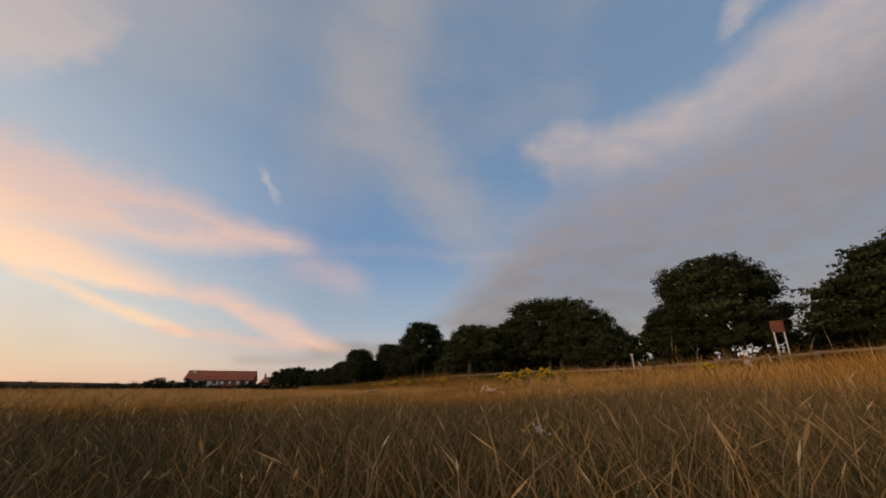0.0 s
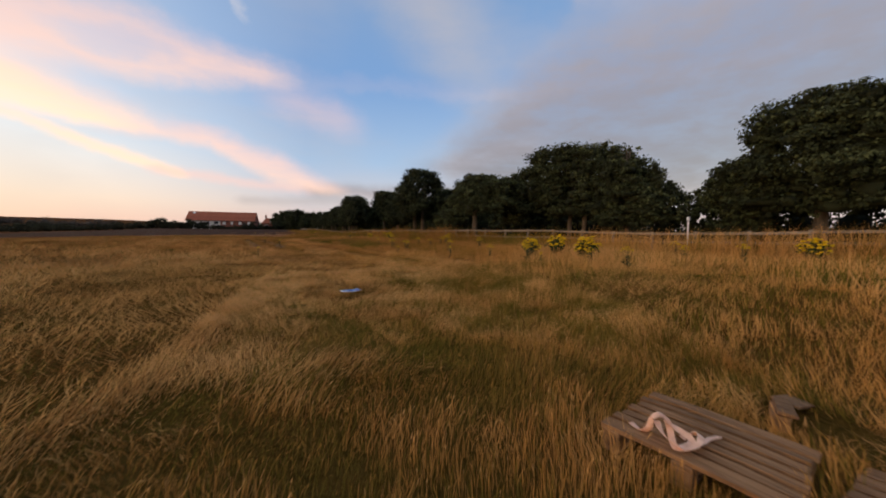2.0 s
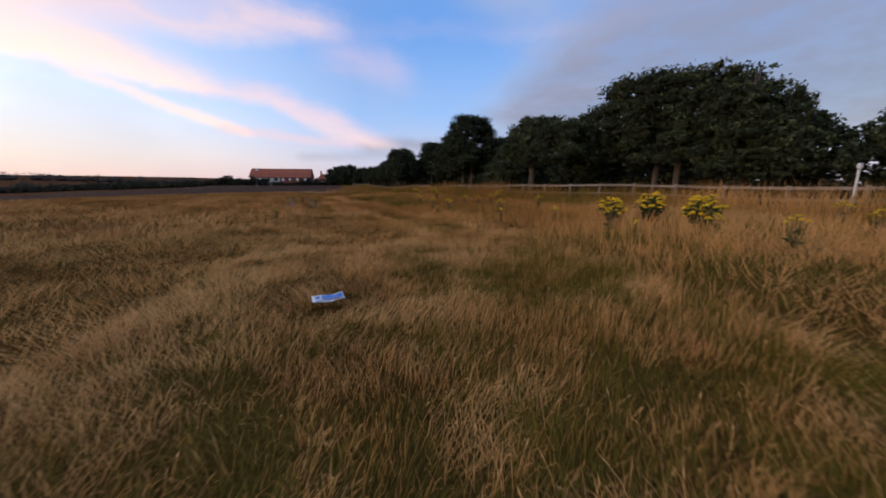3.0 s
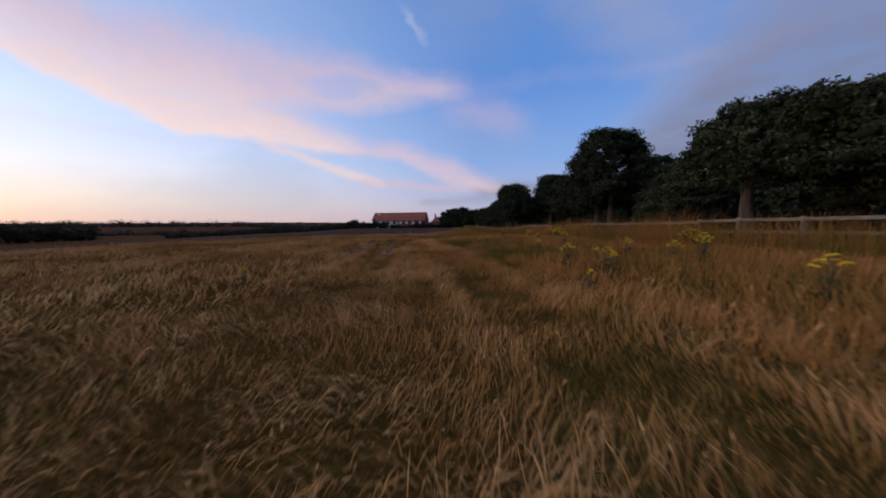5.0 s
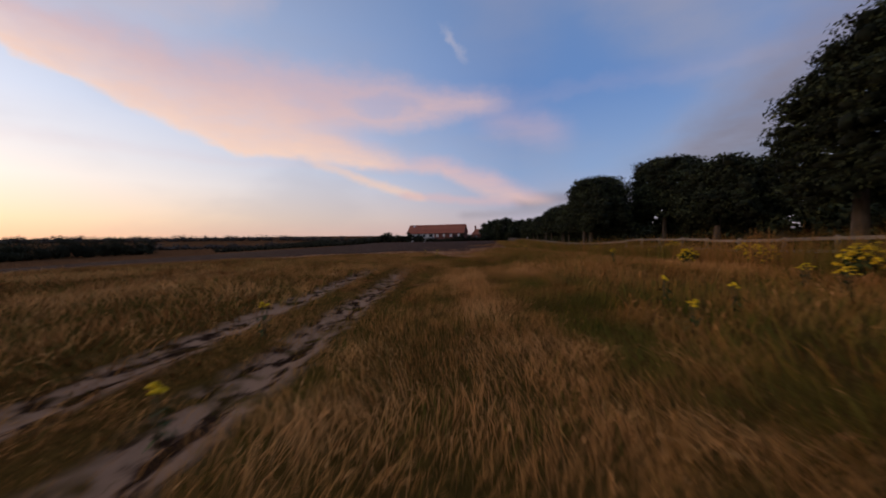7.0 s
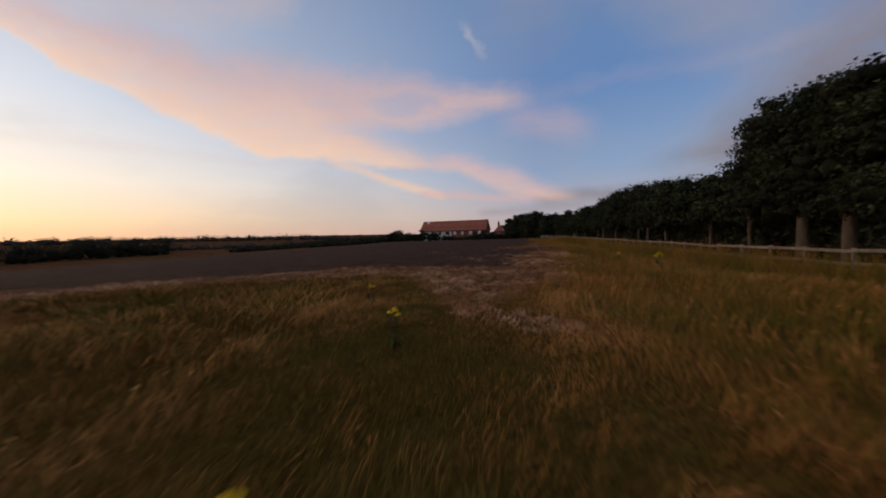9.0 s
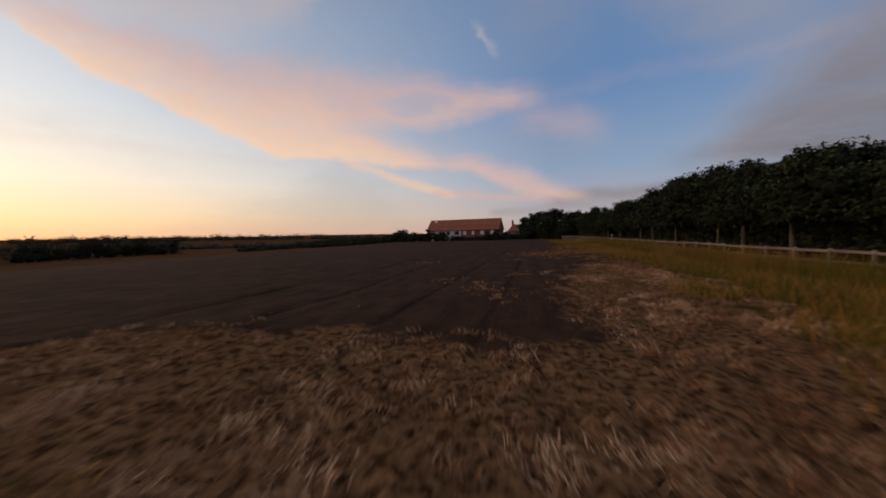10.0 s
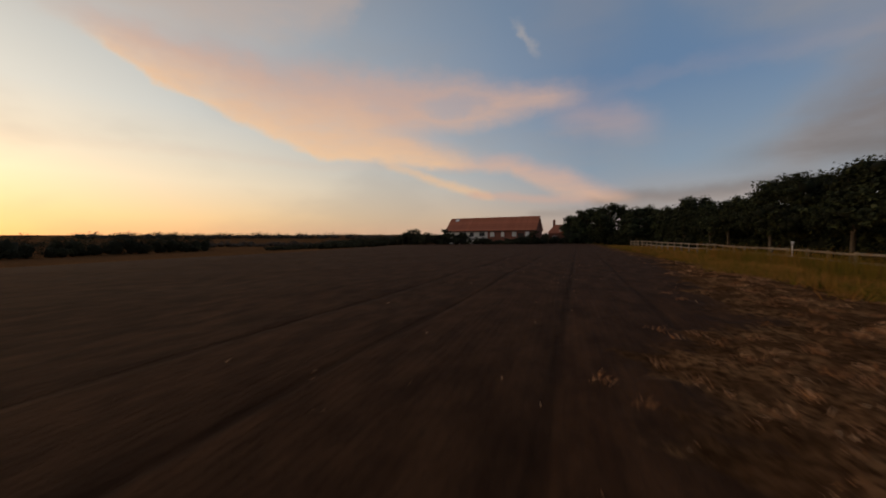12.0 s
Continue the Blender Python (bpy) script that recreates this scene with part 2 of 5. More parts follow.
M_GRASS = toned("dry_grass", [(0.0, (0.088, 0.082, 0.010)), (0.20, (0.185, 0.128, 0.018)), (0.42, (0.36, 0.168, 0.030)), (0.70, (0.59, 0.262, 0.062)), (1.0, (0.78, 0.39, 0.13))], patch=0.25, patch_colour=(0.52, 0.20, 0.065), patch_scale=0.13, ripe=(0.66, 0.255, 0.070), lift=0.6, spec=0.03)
M_STEMS = toned("grey_brown_stems", [(0.0, (0.062, 0.052, 0.022)), (0.20, (0.15, 0.105, 0.045)), (0.42, (0.29, 0.162, 0.064)), (0.70, (0.47, 0.275, 0.122)), (1.0, (0.70, 0.47, 0.26))], lift=0.4, spec=0.05)
M_STRAW = toned("straw", [(0.0, (0.16, 0.062, 0.024)), (0.5, (0.50, 0.232, 0.106)), (1.0, (0.86, 0.51, 0.29))], lift=0.2, spec=0.05)
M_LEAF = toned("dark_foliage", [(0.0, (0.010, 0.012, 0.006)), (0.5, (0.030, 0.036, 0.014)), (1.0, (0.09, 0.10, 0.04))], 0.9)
# lighter copy of the foliage: brighter light on the first trees put into colour
M_LEAF_LIT = toned("lit_foliage", [(0.0, (0.018, 0.020, 0.009)), (0.5, (0.045, 0.053, 0.020)), (1.0, (0.135, 0.145, 0.055))], 0.9)
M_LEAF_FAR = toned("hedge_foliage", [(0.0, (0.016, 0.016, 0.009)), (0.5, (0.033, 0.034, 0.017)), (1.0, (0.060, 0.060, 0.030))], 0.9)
# haze over the distant tree lines, painted in as paler leaf colour
M_HAZY = toned("hazed_foliage", [(0.0, (0.070, 0.056, 0.045)), (1.0, (0.12, 0.10, 0.08))], 0.9)
M_WEED = toned("weed_green", [(0.0, (0.03, 0.042, 0.011)), (1.0, (0.095, 0.11, 0.028))])
M_YELLOW = toned("ragwort_yellow", [(0.0, (0.62, 0.34, 0.005)), (1.0, (0.92, 0.58, 0.012))])
M_BARK = speckled("bark", (0.055, 0.04, 0.028), (0.15, 0.112, 0.078), 9.0, 0.9, 0.8, (1, 1, 0.25))
M_FENCE = speckled("weathered_rail", (0.15, 0.115, 0.088), (0.36, 0.285, 0.22), 14.0, 0.85, 0.4, (1, 1, 1), 0.15)
M_PALLET = speckled("pallet_board", (0.15, 0.068, 0.028), (0.37, 0.19, 0.086), 16.0, 0.85, 0.5, (3, 0.3, 3), 0.18)
M_ROOF = speckled("clay_tile", (0.27, 0.080, 0.042), (0.43, 0.130, 0.068), 3.0, 0.75, 0.3, (1, 1, 1), 0.12)
M_BRICK = speckled("red_brick", (0.17, 0.06, 0.04), (0.28, 0.11, 0.075), 6.0, 0.85, 0.4)
M_RENDER = speckled("white_render", (0.55, 0.52, 0.47), (0.74, 0.71, 0.66), 4.0, 0.85, 0.2)
M_WHITE = speckled("white_paint", (0.62, 0.60, 0.56), (0.80, 0.78, 0.74), 12.0, 0.6, 0.1)
M_DARK = speckled("dark_timber", (0.03, 0.022, 0.018), (0.07, 0.05, 0.04), 8.0, 0.7, 0.2)
M_LEAD = speckled("grey_metal", (0.22, 0.22, 0.23), (0.38, 0.38, 0.39), 8.0, 0.5, 0.1)
M_SIGN = speckled("faded_red_board", (0.16, 0.05, 0.035), (0.26, 0.09, 0.06), 7.0, 0.7, 0.1)
M_SHEET = speckled("white_plastic_sheet", (0.60, 0.60, 0.62), (0.78, 0.78, 0.80), 9.0, 0.4, 0.3)
M_BLUE = speckled("blue_print", (0.03, 0.13, 0.42), (0.10, 0.27, 0.62), 11.0, 0.4, 0.1)
M_RED = speckled("red_print", (0.5, 0.07, 0.08), (0.6, 0.12, 0.12), 9.0, 0.5, 0.1)
M_ROPE = speckled("pale_strap", (0.72, 0.39, 0.26), (0.92, 0.58, 0.41), 20.0, 0.7, 0.3)
M_GLASS, _n, _b = material("window_glass", 0.25, 0.4)
_b.inputs["Base Color"].default_value = (0.03, 0.035, 0.04, 1)


# ---- plan of the ground ----
def soft(v, lo, hi):
    t = np.clip((np.asarray(v, float) - lo) / (hi - lo), 0, 1)
    return t * t * (3 - 2 * t)


def ground_z(x, y):
    """Height of the field: falls to the west, rises to the fence beside the middle of the flight."""
    x, y = np.asarray(x, float), np.asarray(y, float)
    west = np.maximum(-(x + 3 + 0.17 * np.clip(y, 0, 250)), 0)
    z = -0.044 * west * soft(west, 0, 24) * (1 - soft(west, 180, 520) * 0.6)
    z = np.maximum(z, -9.0) + 26.0 * soft(np.hypot(x, y), 500, 1500) * soft(west, 150, 500)
    swell = np.interp(y, [-10, 8, 14, 25, 30, 42, 56, 64, 75, 90, 140], [0.75, 0.6, 0.36, 0.33, 0.26, 0.14, -0.05, -0.42, -0.45, -0.4, -0.2])
    z = z + swell * soft(x, 5, 13)
    return z + 0.05 * np.sin(x * 0.7 + 1.3) * np.cos(y * 0.53) * soft(np.abs(x), -1, 3)


def soil_edge(x):
    return np.minimum(66.6, 66.6 + 0.75 * (x + 5.0))


def straw_edge(x):
    return soil_edge(x) - 3.8 - 5.5 * soft(x, -2.4, 1.4)


def straw_right(y):
    return 3.7 + np.clip((y - 62) * 0.15, 0, 2.6) - 2.0 * (1 - soft(y, 57.5, 63))


def soil_right(y):
    return 1.7 + 2.9 * soft(y, 72, 83) - 4.4 * soft(y, 84.5, 88.5) + 2.2 * soft(y, 90, 93.5) + 2.4 * soft(y, 93, 112)


def fence_x(y):
    return np.interp(y, [-40, 10, 16, 30, 44, 56, 64, 125, 180], [24.0, 20.0, 19.0, 15.2, 14.7, 13.2, 12.3, 12.3, 6.0])


def mesh_of(name, verts, faces, mats, smooth=False, tone=None):
    """A mesh from arrays of vertices and of faces that all have the same number of corners."""
    me = bpy.data.meshes.new(name)
    verts, faces = np.asarray(verts, np.float32), np.asarray(faces, np.int32)
    n, k = faces.shape
    me.vertices.add(len(verts))
    me.vertices.foreach_set("co", verts.ravel())
    me.loops.add(n * k)
    me.loops.foreach_set("vertex_index", faces.ravel())
    me.polygons.add(n)
    me.polygons.foreach_set("loop_start", np.arange(n, dtype=np.int32) * k)
    me.polygons.foreach_set("loop_total", np.full(n, k, np.int32))
    if smooth:
        me.polygons.foreach_set("use_smooth", np.ones(n, bool))
    if tone is not None:
        me.attributes.new("tone", "FLOAT", "POINT").data.foreach_set("value", np.asarray(tone, np.float32))
    for m in mats:
        me.materials.append(m)
    me.update(calc_edges=True)
    return me


# ---- ground: one sheet to the horizon ----
M_GROUND, n, b = material("field_ground", 0.95, 0.0)
P = where(n)
s = n.add("ShaderNodeSeparateXYZ")
n.put(s.inputs[0], P)
gx, gy = s.outputs[0], s.outputs[1]
ragged = n.math("MULTIPLY", n.math("SUBTRACT", n.noise(P, 0.8, 5, 0.65), 0.5), 4.5)
se = n.math("MINIMUM", n.math("ADD", 66.6, n.math("MULTIPLY", n.math("ADD", gx, 5.0), 0.75)), 66.6)
right_of_soil = 1.7
for gain, y0_, y1_ in ((2.9, 72.0, 83.0), (-4.4, 84.5, 88.5), (2.2, 90.0, 93.5), (2.4, 93.0, 112.0)):
    right_of_soil = n.math("ADD", right_of_soil, n.math("MULTIPLY", n.step(gy, y0_, y1_), gain))
soil_in = n.math("MINIMUM", n.math("SUBTRACT", gy, se),
                 n.math("SUBTRACT", right_of_soil, gx))
# the tilled field ends at a pale grassy headland to the west and north
headland = n.math("MINIMUM", n.math("ADD", gx, 97.0), n.math("SUBTRACT", 165.0, n.math("ADD", gy, n.math("MULTIPLY", n.math("ADD", gx, 45.0), -0.92))))
soil_in = n.math("MINIMUM", soil_in, headland)
soil_f = n.step(n.math("ADD", soil_in, ragged), -0.35, 0.35)
st = n.math("SUBTRACT", n.math("SUBTRACT", se, 3.8), n.math("MULTIPLY", n.step(gx, -2.4, 1.4), 5.5))
sr = n.math("ADD", 3.7, n.math("MINIMUM", n.math("MULTIPLY", n.math("MAXIMUM", n.math("SUBTRACT", gy, 62.0), 0.0), 0.15), 2.6))
sr = n.math("SUBTRACT", sr, n.math("MULTIPLY", n.math("SUBTRACT", 1.0, n.step(gy, 57.5, 63.0)), 2.0))
straw_in = n.math("MINIMUM", n.math("SUBTRACT", gy, st), n.math("SUBTRACT", sr, gx))
straw_f = n.step(n.math("ADD", straw_in, n.math("MULTIPLY", ragged, 0.5)), -0.4, 0.4)
straw_f_thin = n.math("MULTIPLY", straw_f, n.math("SUBTRACT", 1.0, n.math("MULTIPLY", n.math("MULTIPLY", n.step(gy, 74.0, 86.0), 0.75), n.step(n.noise(P, 1.1, 4), 0.36, 0.58))))
fine = n.noise(P, 26.0, 5, 0.7)
mid = n.noise(P, 2.3, 4, 0.6)
broad = n.noise(n.stretch(P, 1.0, 0.45, 1.0, 12), 0.22, 4, 0.6)
thatch = n.mix(n.step(fine, 0.3, 0.72), (0.055, 0.030, 0.007), (0.17, 0.084, 0.019))
thatch = n.mix(n.math("MULTIPLY", n.step(broad, 0.42, 0.66), 0.7), thatch, n.mix(fine, (0.030, 0.030, 0.006), (0.10, 0.075, 0.015)))
thatch = n.mix(n.math("MULTIPLY", n.step(mid, 0.5, 0.72), 0.5), thatch, (0.15, 0.078, 0.02))
# wheel ruts with bare sandy patches
rut = None
for centre in (4.6, 6.1):
    r_ = n.math("SUBTRACT", 1.0, n.step(n.math("ABSOLUTE", n.math("SUBTRACT", n.math("ADD", gx, n.math("MULTIPLY", gy, 0.125)), n.math("ADD", centre, n.math("MULTIPLY", n.math("SUBTRACT", mid, 0.5), 0.5)))), 0.16, 0.50))
    rut = r_ if rut is None else n.math("MAXIMUM", rut, r_)
rut = n.math("MULTIPLY", rut, n.math("MULTIPLY", n.step(gy, 29.0, 33.5), n.math("SUBTRACT", 1.0, n.step(gy, 44.0, 50.0))))
rut = n.math("MULTIPLY", rut, n.step(n.noise(P, 1.6, 4), 0.32, 0.50))
thatch = n.mix(rut, thatch, n.mix(n.step(n.noise(n.stretch(P, 1.0, 0.45, 1.0), 5.0, 5), 0.40, 0.54), (0.040, 0.020, 0.011), (0.42, 0.235, 0.135)))
straw_c = n.mix(n.step(n.noise(P, 9.0, 6, 0.7), 0.36, 0.62), (0.042, 0.018, 0.008), (0.31, 0.145, 0.062))
soil_c = n.mix(n.step(n.noise(n.stretch(P, 1.0, 0.4, 1.0), 2.0, 6, 0.7), 0.3, 0.75), (0.037, 0.0146, 0.0062), (0.088, 0.037, 0.0165))
soil_c = n.mix(n.math("MULTIPLY", n.step(n.noise(P, 15.0, 4, 0.7), 0.70, 0.78), 0.4), soil_c, (0.18, 0.10, 0.055))
# wheel marks pressed into the tilled soil; groove shade is painted into the colour
wheel = None
across_ = n.math("SUBTRACT", gx, n.math("MULTIPLY", n.math("SUBTRACT", gy, 80.0), 0.04))
for centre in (-6.2, -3.9, -1.35, 0.5):
    w_ = n.math("SUBTRACT", 1.0, n.step(n.math("ABSOLUTE", n.math("SUBTRACT", across_, n.math("ADD", centre, n.math("MULTIPLY", n.math("SUBTRACT", mid, 0.5), 0.10)))), 0.02, 0.13))
    wheel = w_ if wheel is None else n.math("MAXIMUM", wheel, w_)
wheel = n.math("MULTIPLY", wheel, soil_f)
soil_c = n.mix(n.math("MULTIPLY", wheel, 0.35), soil_c, (0.016, 0.006, 0.002))
n.put(b.inputs["Base Color"], n.mix(soil_f, n.mix(straw_f, thatch, n.mix(straw_f_thin, soil_c, straw_c)), soil_c))
n.put(b.inputs["Specular IOR Level"], n.math("MULTIPLY", soil_f, 0.07))
drill = n.add("ShaderNodeTexWave", wave_type="BANDS", bands_direction="X")
n.put(drill.inputs["Vector"], P)
drill.inputs["Scale"].default_value, drill.inputs["Distortion"].default_value = 2.6, 0.6
drill.inputs["Detail"].default_value = 3
relief = n.math("ADD", n.math("MULTIPLY", fine, 0.6), n.math("ADD", n.math("MULTIPLY", mid, 1.0), n.math("MULTIPLY", n.math("MULTIPLY", drill.outputs["Fac"], soil_f), 0.10)))
relief = n.math("SUBTRACT", relief, n.math("MULTIPLY", wheel, 0.6))
bumped(n, b, relief, 0.8, 0.09)


def axis(stops):
    """Grid lines from pairs of (end, step)."""
    out = [stops[0][0]]
    for end, step_ in stops[1:]:
        k = max(1, int(round((end - out[-1]) / step_)))
        out += list(np.linspace(out[-1], end, k + 1)[1:])
    return np.array(out)


ax = axis([(-4000, 0), (-1500, 250), (-400, 60), (-100, 12), (-30, 3), (-8, 0.6), (8, 0.2), (24, 0.8), (60, 5), (300, 30), (4000, 500)])
ay = axis([(-3000, 0), (-300, 300), (-20, 20), (-2, 1.5), (26, 0.5), (50, 0.24), (57, 0.4), (112, 0.3), (140, 1.5), (260, 10), (800, 60), (4000, 400)])
X, Y = np.meshgrid(ax, ay)
Z = ground_z(X, Y)
rng = np.random.default_rng(4)
inside = soft(np.minimum(Y - soil_edge(X), soil_right(Y) - X), 0.0, 1.0) * soft(-X, -8, -6) * (np.abs(X) < 30) * (Y < 125)
furrow = np.zeros_like(X)
for k, c_ in enumerate((-6.2, -3.9, -1.35, 0.5)):
    furrow += np.exp(-((X - 0.04 * (Y - 80) - c_ - 0.03 * np.sin(Y * 0.9 + k)) / 0.14) ** 2)
Z = Z - inside * 0.04 * furrow + inside * 0.004 * np.sin(X * 2 * math.pi / 0.36)
Z = Z + rng.normal(0, 0.005, Z.shape) * (np.abs(X) < 8) * (Y > 20) * (Y < 113)
ruts = (np.exp(-((X + 0.125 * Y - 4.6) / 0.22) ** 2) + np.exp(-((X + 0.125 * Y - 6.1) / 0.22) ** 2)) * soft(Y, 29, 33.5) * (1 - soft(Y, 44, 50))
straw_area = soft(np.minimum(Y - straw_edge(X), straw_right(Y) - X), 0, 1) * (1 - inside) * (np.abs(X) < 8) * (Y < 113)
Z = Z - 0.07 * ruts + straw_area * np.clip(rng.normal(0, 0.03, Z.shape), -0.05, 0.07)
i = np.arange(len(ay) - 1)[:, None] * len(ax) + np.arange(len(ax) - 1)[None, :]
faces = np.stack([i, i + 1, i + 1 + len(ax), i + len(ax)], -1).reshape(-1, 4)
ground = new("ground", mesh_of("ground", np.stack([X, Y, Z], -1).reshape(-1, 3), faces, [M_GROUND], True))
tagged(ground, "dry meadow, straw strip and dark ploughed field", "ground", kind="structure")


# ---- mesh helpers ----
def part(name, bm, mat, parent=None, label=""):
    """Links a bmesh as one mesh object, under a thing if one is given."""
    me = bpy.data.meshes.new(name)
    bm.to_mesh(me)
    bm.free()
    me.materials.append(mat)
    ob = new(name, me)
    if parent is not None:
        ob.parent = parent
    return tagged(ob, label)


def linked(name, me, parent=None, m=None, label=""):
    ob = new(name, me)
    if parent is not None:
        ob.parent = parent
    if m is not None:
        ob.matrix_basis = m
    return tagged(ob, label)


def thing(name, m, label, category, group=""):
    ob = new(name)
    ob.matrix_basis = m
    return tagged(ob, label, category, group)


def add_box(bm, size, m=Matrix(), bevel=0.0):
    r = bmesh.ops.create_cube(bm, size=1.0, matrix=m @ Matrix.Diagonal((*size, 1)))
    if bevel:
        edges = list({e for v in r["verts"] for e in v.link_edges})
        bmesh.ops.bevel(bm, geom=edges, offset=bevel, segments=1, affect="EDGES")
    return bm


def box(size, m=Matrix(), bevel=0.0):
    return add_box(bmesh.new(), size, m, bevel)


def add_tube(bm, points, radii, sides=8):
    """A tapered tube along points."""
    rings = []
    for k, p in enumerate(points):
        a, c = Vector(points[max(k - 1, 0)]), Vector(points[min(k + 1, len(points) - 1)])
        q = (c - a).to_track_quat("Z", "Y")
        ring = [bm.verts.new(Vector(p) + q @ Vector((radii[k] * math.cos(t), radii[k] * math.sin(t), 0)))
                for t in [2 * math.pi * j / sides for j in range(sides)]]
        rings.append(ring)
    for r0, r1 in zip(rings[:-1], rings[1:]):
        for j in range(sides):
            f_ = bm.faces.new((r0[j], r0[(j + 1) % sides], r1[(j + 1) % sides], r1[j]))
            f_.smooth = True
    bm.faces.new(rings[0][::-1])
    bm.faces.new(rings[-1])
    return bm


# ---- trees ----
CORE_U, CORE_W = 5, 6
CORE = np.array([(math.sin(a) * math.cos(c_), math.sin(a) * math.sin(c_), math.cos(a))
                 for a in np.linspace(0, math.pi, CORE_U) for c_ in np.linspace(0, 2 * math.pi, CORE_W + 1)[:-1]])
CORE_TRIS = np.array([t_ for a in range(CORE_U - 1) for k in range(CORE_W) for t_ in
                      ((a * CORE_W + k, (a + 1) * CORE_W + k, (a + 1) * CORE_W + (k + 1) % CORE_W),
                       (a * CORE_W + k, (a + 1) * CORE_W + (k + 1) % CORE_W, a * CORE_W + (k + 1) % CORE_W))])


def leaf_cloud(rng, lobes, count, size, up=0.5, fine=1.2):
    """Boughs of small leaves: tufts over the skins of lobes (x, y, z, rx, ry, rz), leaves in each tuft, a dark mass
    inside each lobe. Tone carries top light and inner shade.
    """
    lobes = np.asarray(lobes, float)
    mean_r = (lobes[:, 3] * lobes[:, 4] * lobes[:, 5]) ** (1 / 3)
    tufts = int(max(60, 15 * len(lobes)))
    pick = rng.choice(len(lobes), tufts, p=mean_r ** 2 / (mean_r ** 2).sum())
    d = rng.normal(size=(tufts, 3))
    d /= np.linalg.norm(d, axis=1)[:, None]
    d[:, 2] = np.where((d[:, 2] < -0.35) & (rng.random(tufts) < 0.6), -d[:, 2], d[:, 2])
    reach = 0.70 + 0.28 * rng.random(tufts) + 0.14 * (rng.random(tufts) < 0.2)
    tc = lobes[pick, :3] + d * lobes[pick, 3:] * reach[:, None]
    tr_ = (mean_r[pick] * (0.20 + 0.30 * rng.random(tufts) ** 1.4))[:, None] * np.array((1.15, 1.15, 0.62))
    count = int(count * fine)
    vol = tr_[:, 0] ** 1.6
    own = rng.choice(tufts, count, p=vol / vol.sum())
    g = rng.normal(size=(count, 3))
    g *= np.minimum(1.0, 1.7 / np.maximum(np.linalg.norm(g, axis=1), 0.01))[:, None]
    c = tc[own] + g * tr_[own] * 0.62
    size = size * (0.74 if fine > 2 else 0.95)
    nrm = g * 0.5 + d[own] * 0.4 + rng.normal(size=(count, 3)) * 0.6
    nrm[:, 2] += up
    nrm /= np.linalg.norm(nrm, axis=1)[:, None]
    t1 = np.cross(nrm, rng.normal(size=(count, 3)))
    t1 /= np.linalg.norm(t1, axis=1)[:, None]
    t2 = np.cross(nrm, t1)
    s_ = (size * (0.45 + 0.85 * rng.random(count)))[:, None]
    v = np.stack([c + t1 * s_, c - t1 * s_ * 0.55 + t2 * s_ * 0.6, c - t1 * s_ * 0.55 - t2 * s_ * 0.6], 1).reshape(-1, 3)
    # upward tufts and leaves lighter: light from above put into the tone
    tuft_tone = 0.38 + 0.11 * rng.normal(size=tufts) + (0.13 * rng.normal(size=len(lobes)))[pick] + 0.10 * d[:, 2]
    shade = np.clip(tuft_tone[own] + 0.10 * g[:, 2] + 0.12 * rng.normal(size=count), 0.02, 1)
    vs, fs, tone, off = [v], [np.arange(count * 3).reshape(-1, 3)], [np.repeat(shade, 3)], len(v)
    # near-black core: shade inside the crown painted as leaf tone
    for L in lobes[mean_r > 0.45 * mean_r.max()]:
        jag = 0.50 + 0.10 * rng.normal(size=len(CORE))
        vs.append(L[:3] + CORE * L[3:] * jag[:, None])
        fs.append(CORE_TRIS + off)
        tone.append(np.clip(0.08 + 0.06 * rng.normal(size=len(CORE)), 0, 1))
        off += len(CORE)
    return np.concatenate(vs), np.concatenate(fs), np.concatenate(tone)


def tree(x, y, lobes, trunks, count=7000, size=0.24, seed=0, label="", group="trees along the field edge", mat=None, thick=0.22, squash=0.85):
    """A tree: tapered trunks with limbs reaching into the lobes, and a crown. Lobes are relative to the base."""
    rng = np.random.default_rng(seed)
    lobes = [(L[0], L[1], L[2] * squash, L[3], L[4], L[5] * squash) for L in lobes]
    z = float(ground_z(x, y))
    ob = thing("tree", pose(x, y, z), label or "dark broad-crowned tree behind the field fence", "tree", group)
    bm = bmesh.new()
    top = max(L[2] for L in lobes)
    for tx, ty in trunks:
        lean = rng.normal(0, 0.1, 2)
        pts = [(tx + lean[0] * k * k, ty + lean[1] * k * k, -0.2 + k * top * 0.8) for k in (0, 0.12, 0.3, 0.5, 0.75, 1.0)]
        add_tube(bm, pts, [thick * q for q in (1.35, 1.0, 0.9, 0.75, 0.5, 0.2)], 9)
        near = sorted(lobes, key=lambda L: math.hypot(L[0] - tx, L[1] - ty))[:7]
        for L in near:
            s0 = Vector(pts[2]).lerp(Vector(pts[4]), rng.random())
            e0 = Vector(L[:3])
            mid_ = s0.lerp(e0, 0.5) + Vector((0, 0, 0.25))
            add_tube(bm, [s0, mid_, e0], [thick * 0.45, thick * 0.3, thick * 0.12], 6)
    part("trunk", bm, M_BARK, ob)
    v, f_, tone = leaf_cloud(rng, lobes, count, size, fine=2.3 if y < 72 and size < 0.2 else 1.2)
    linked("crown", mesh_of("crown", v, f_, [mat or (M_LEAF_LIT if y < 40 else M_LEAF)], False, tone), ob)
    return ob


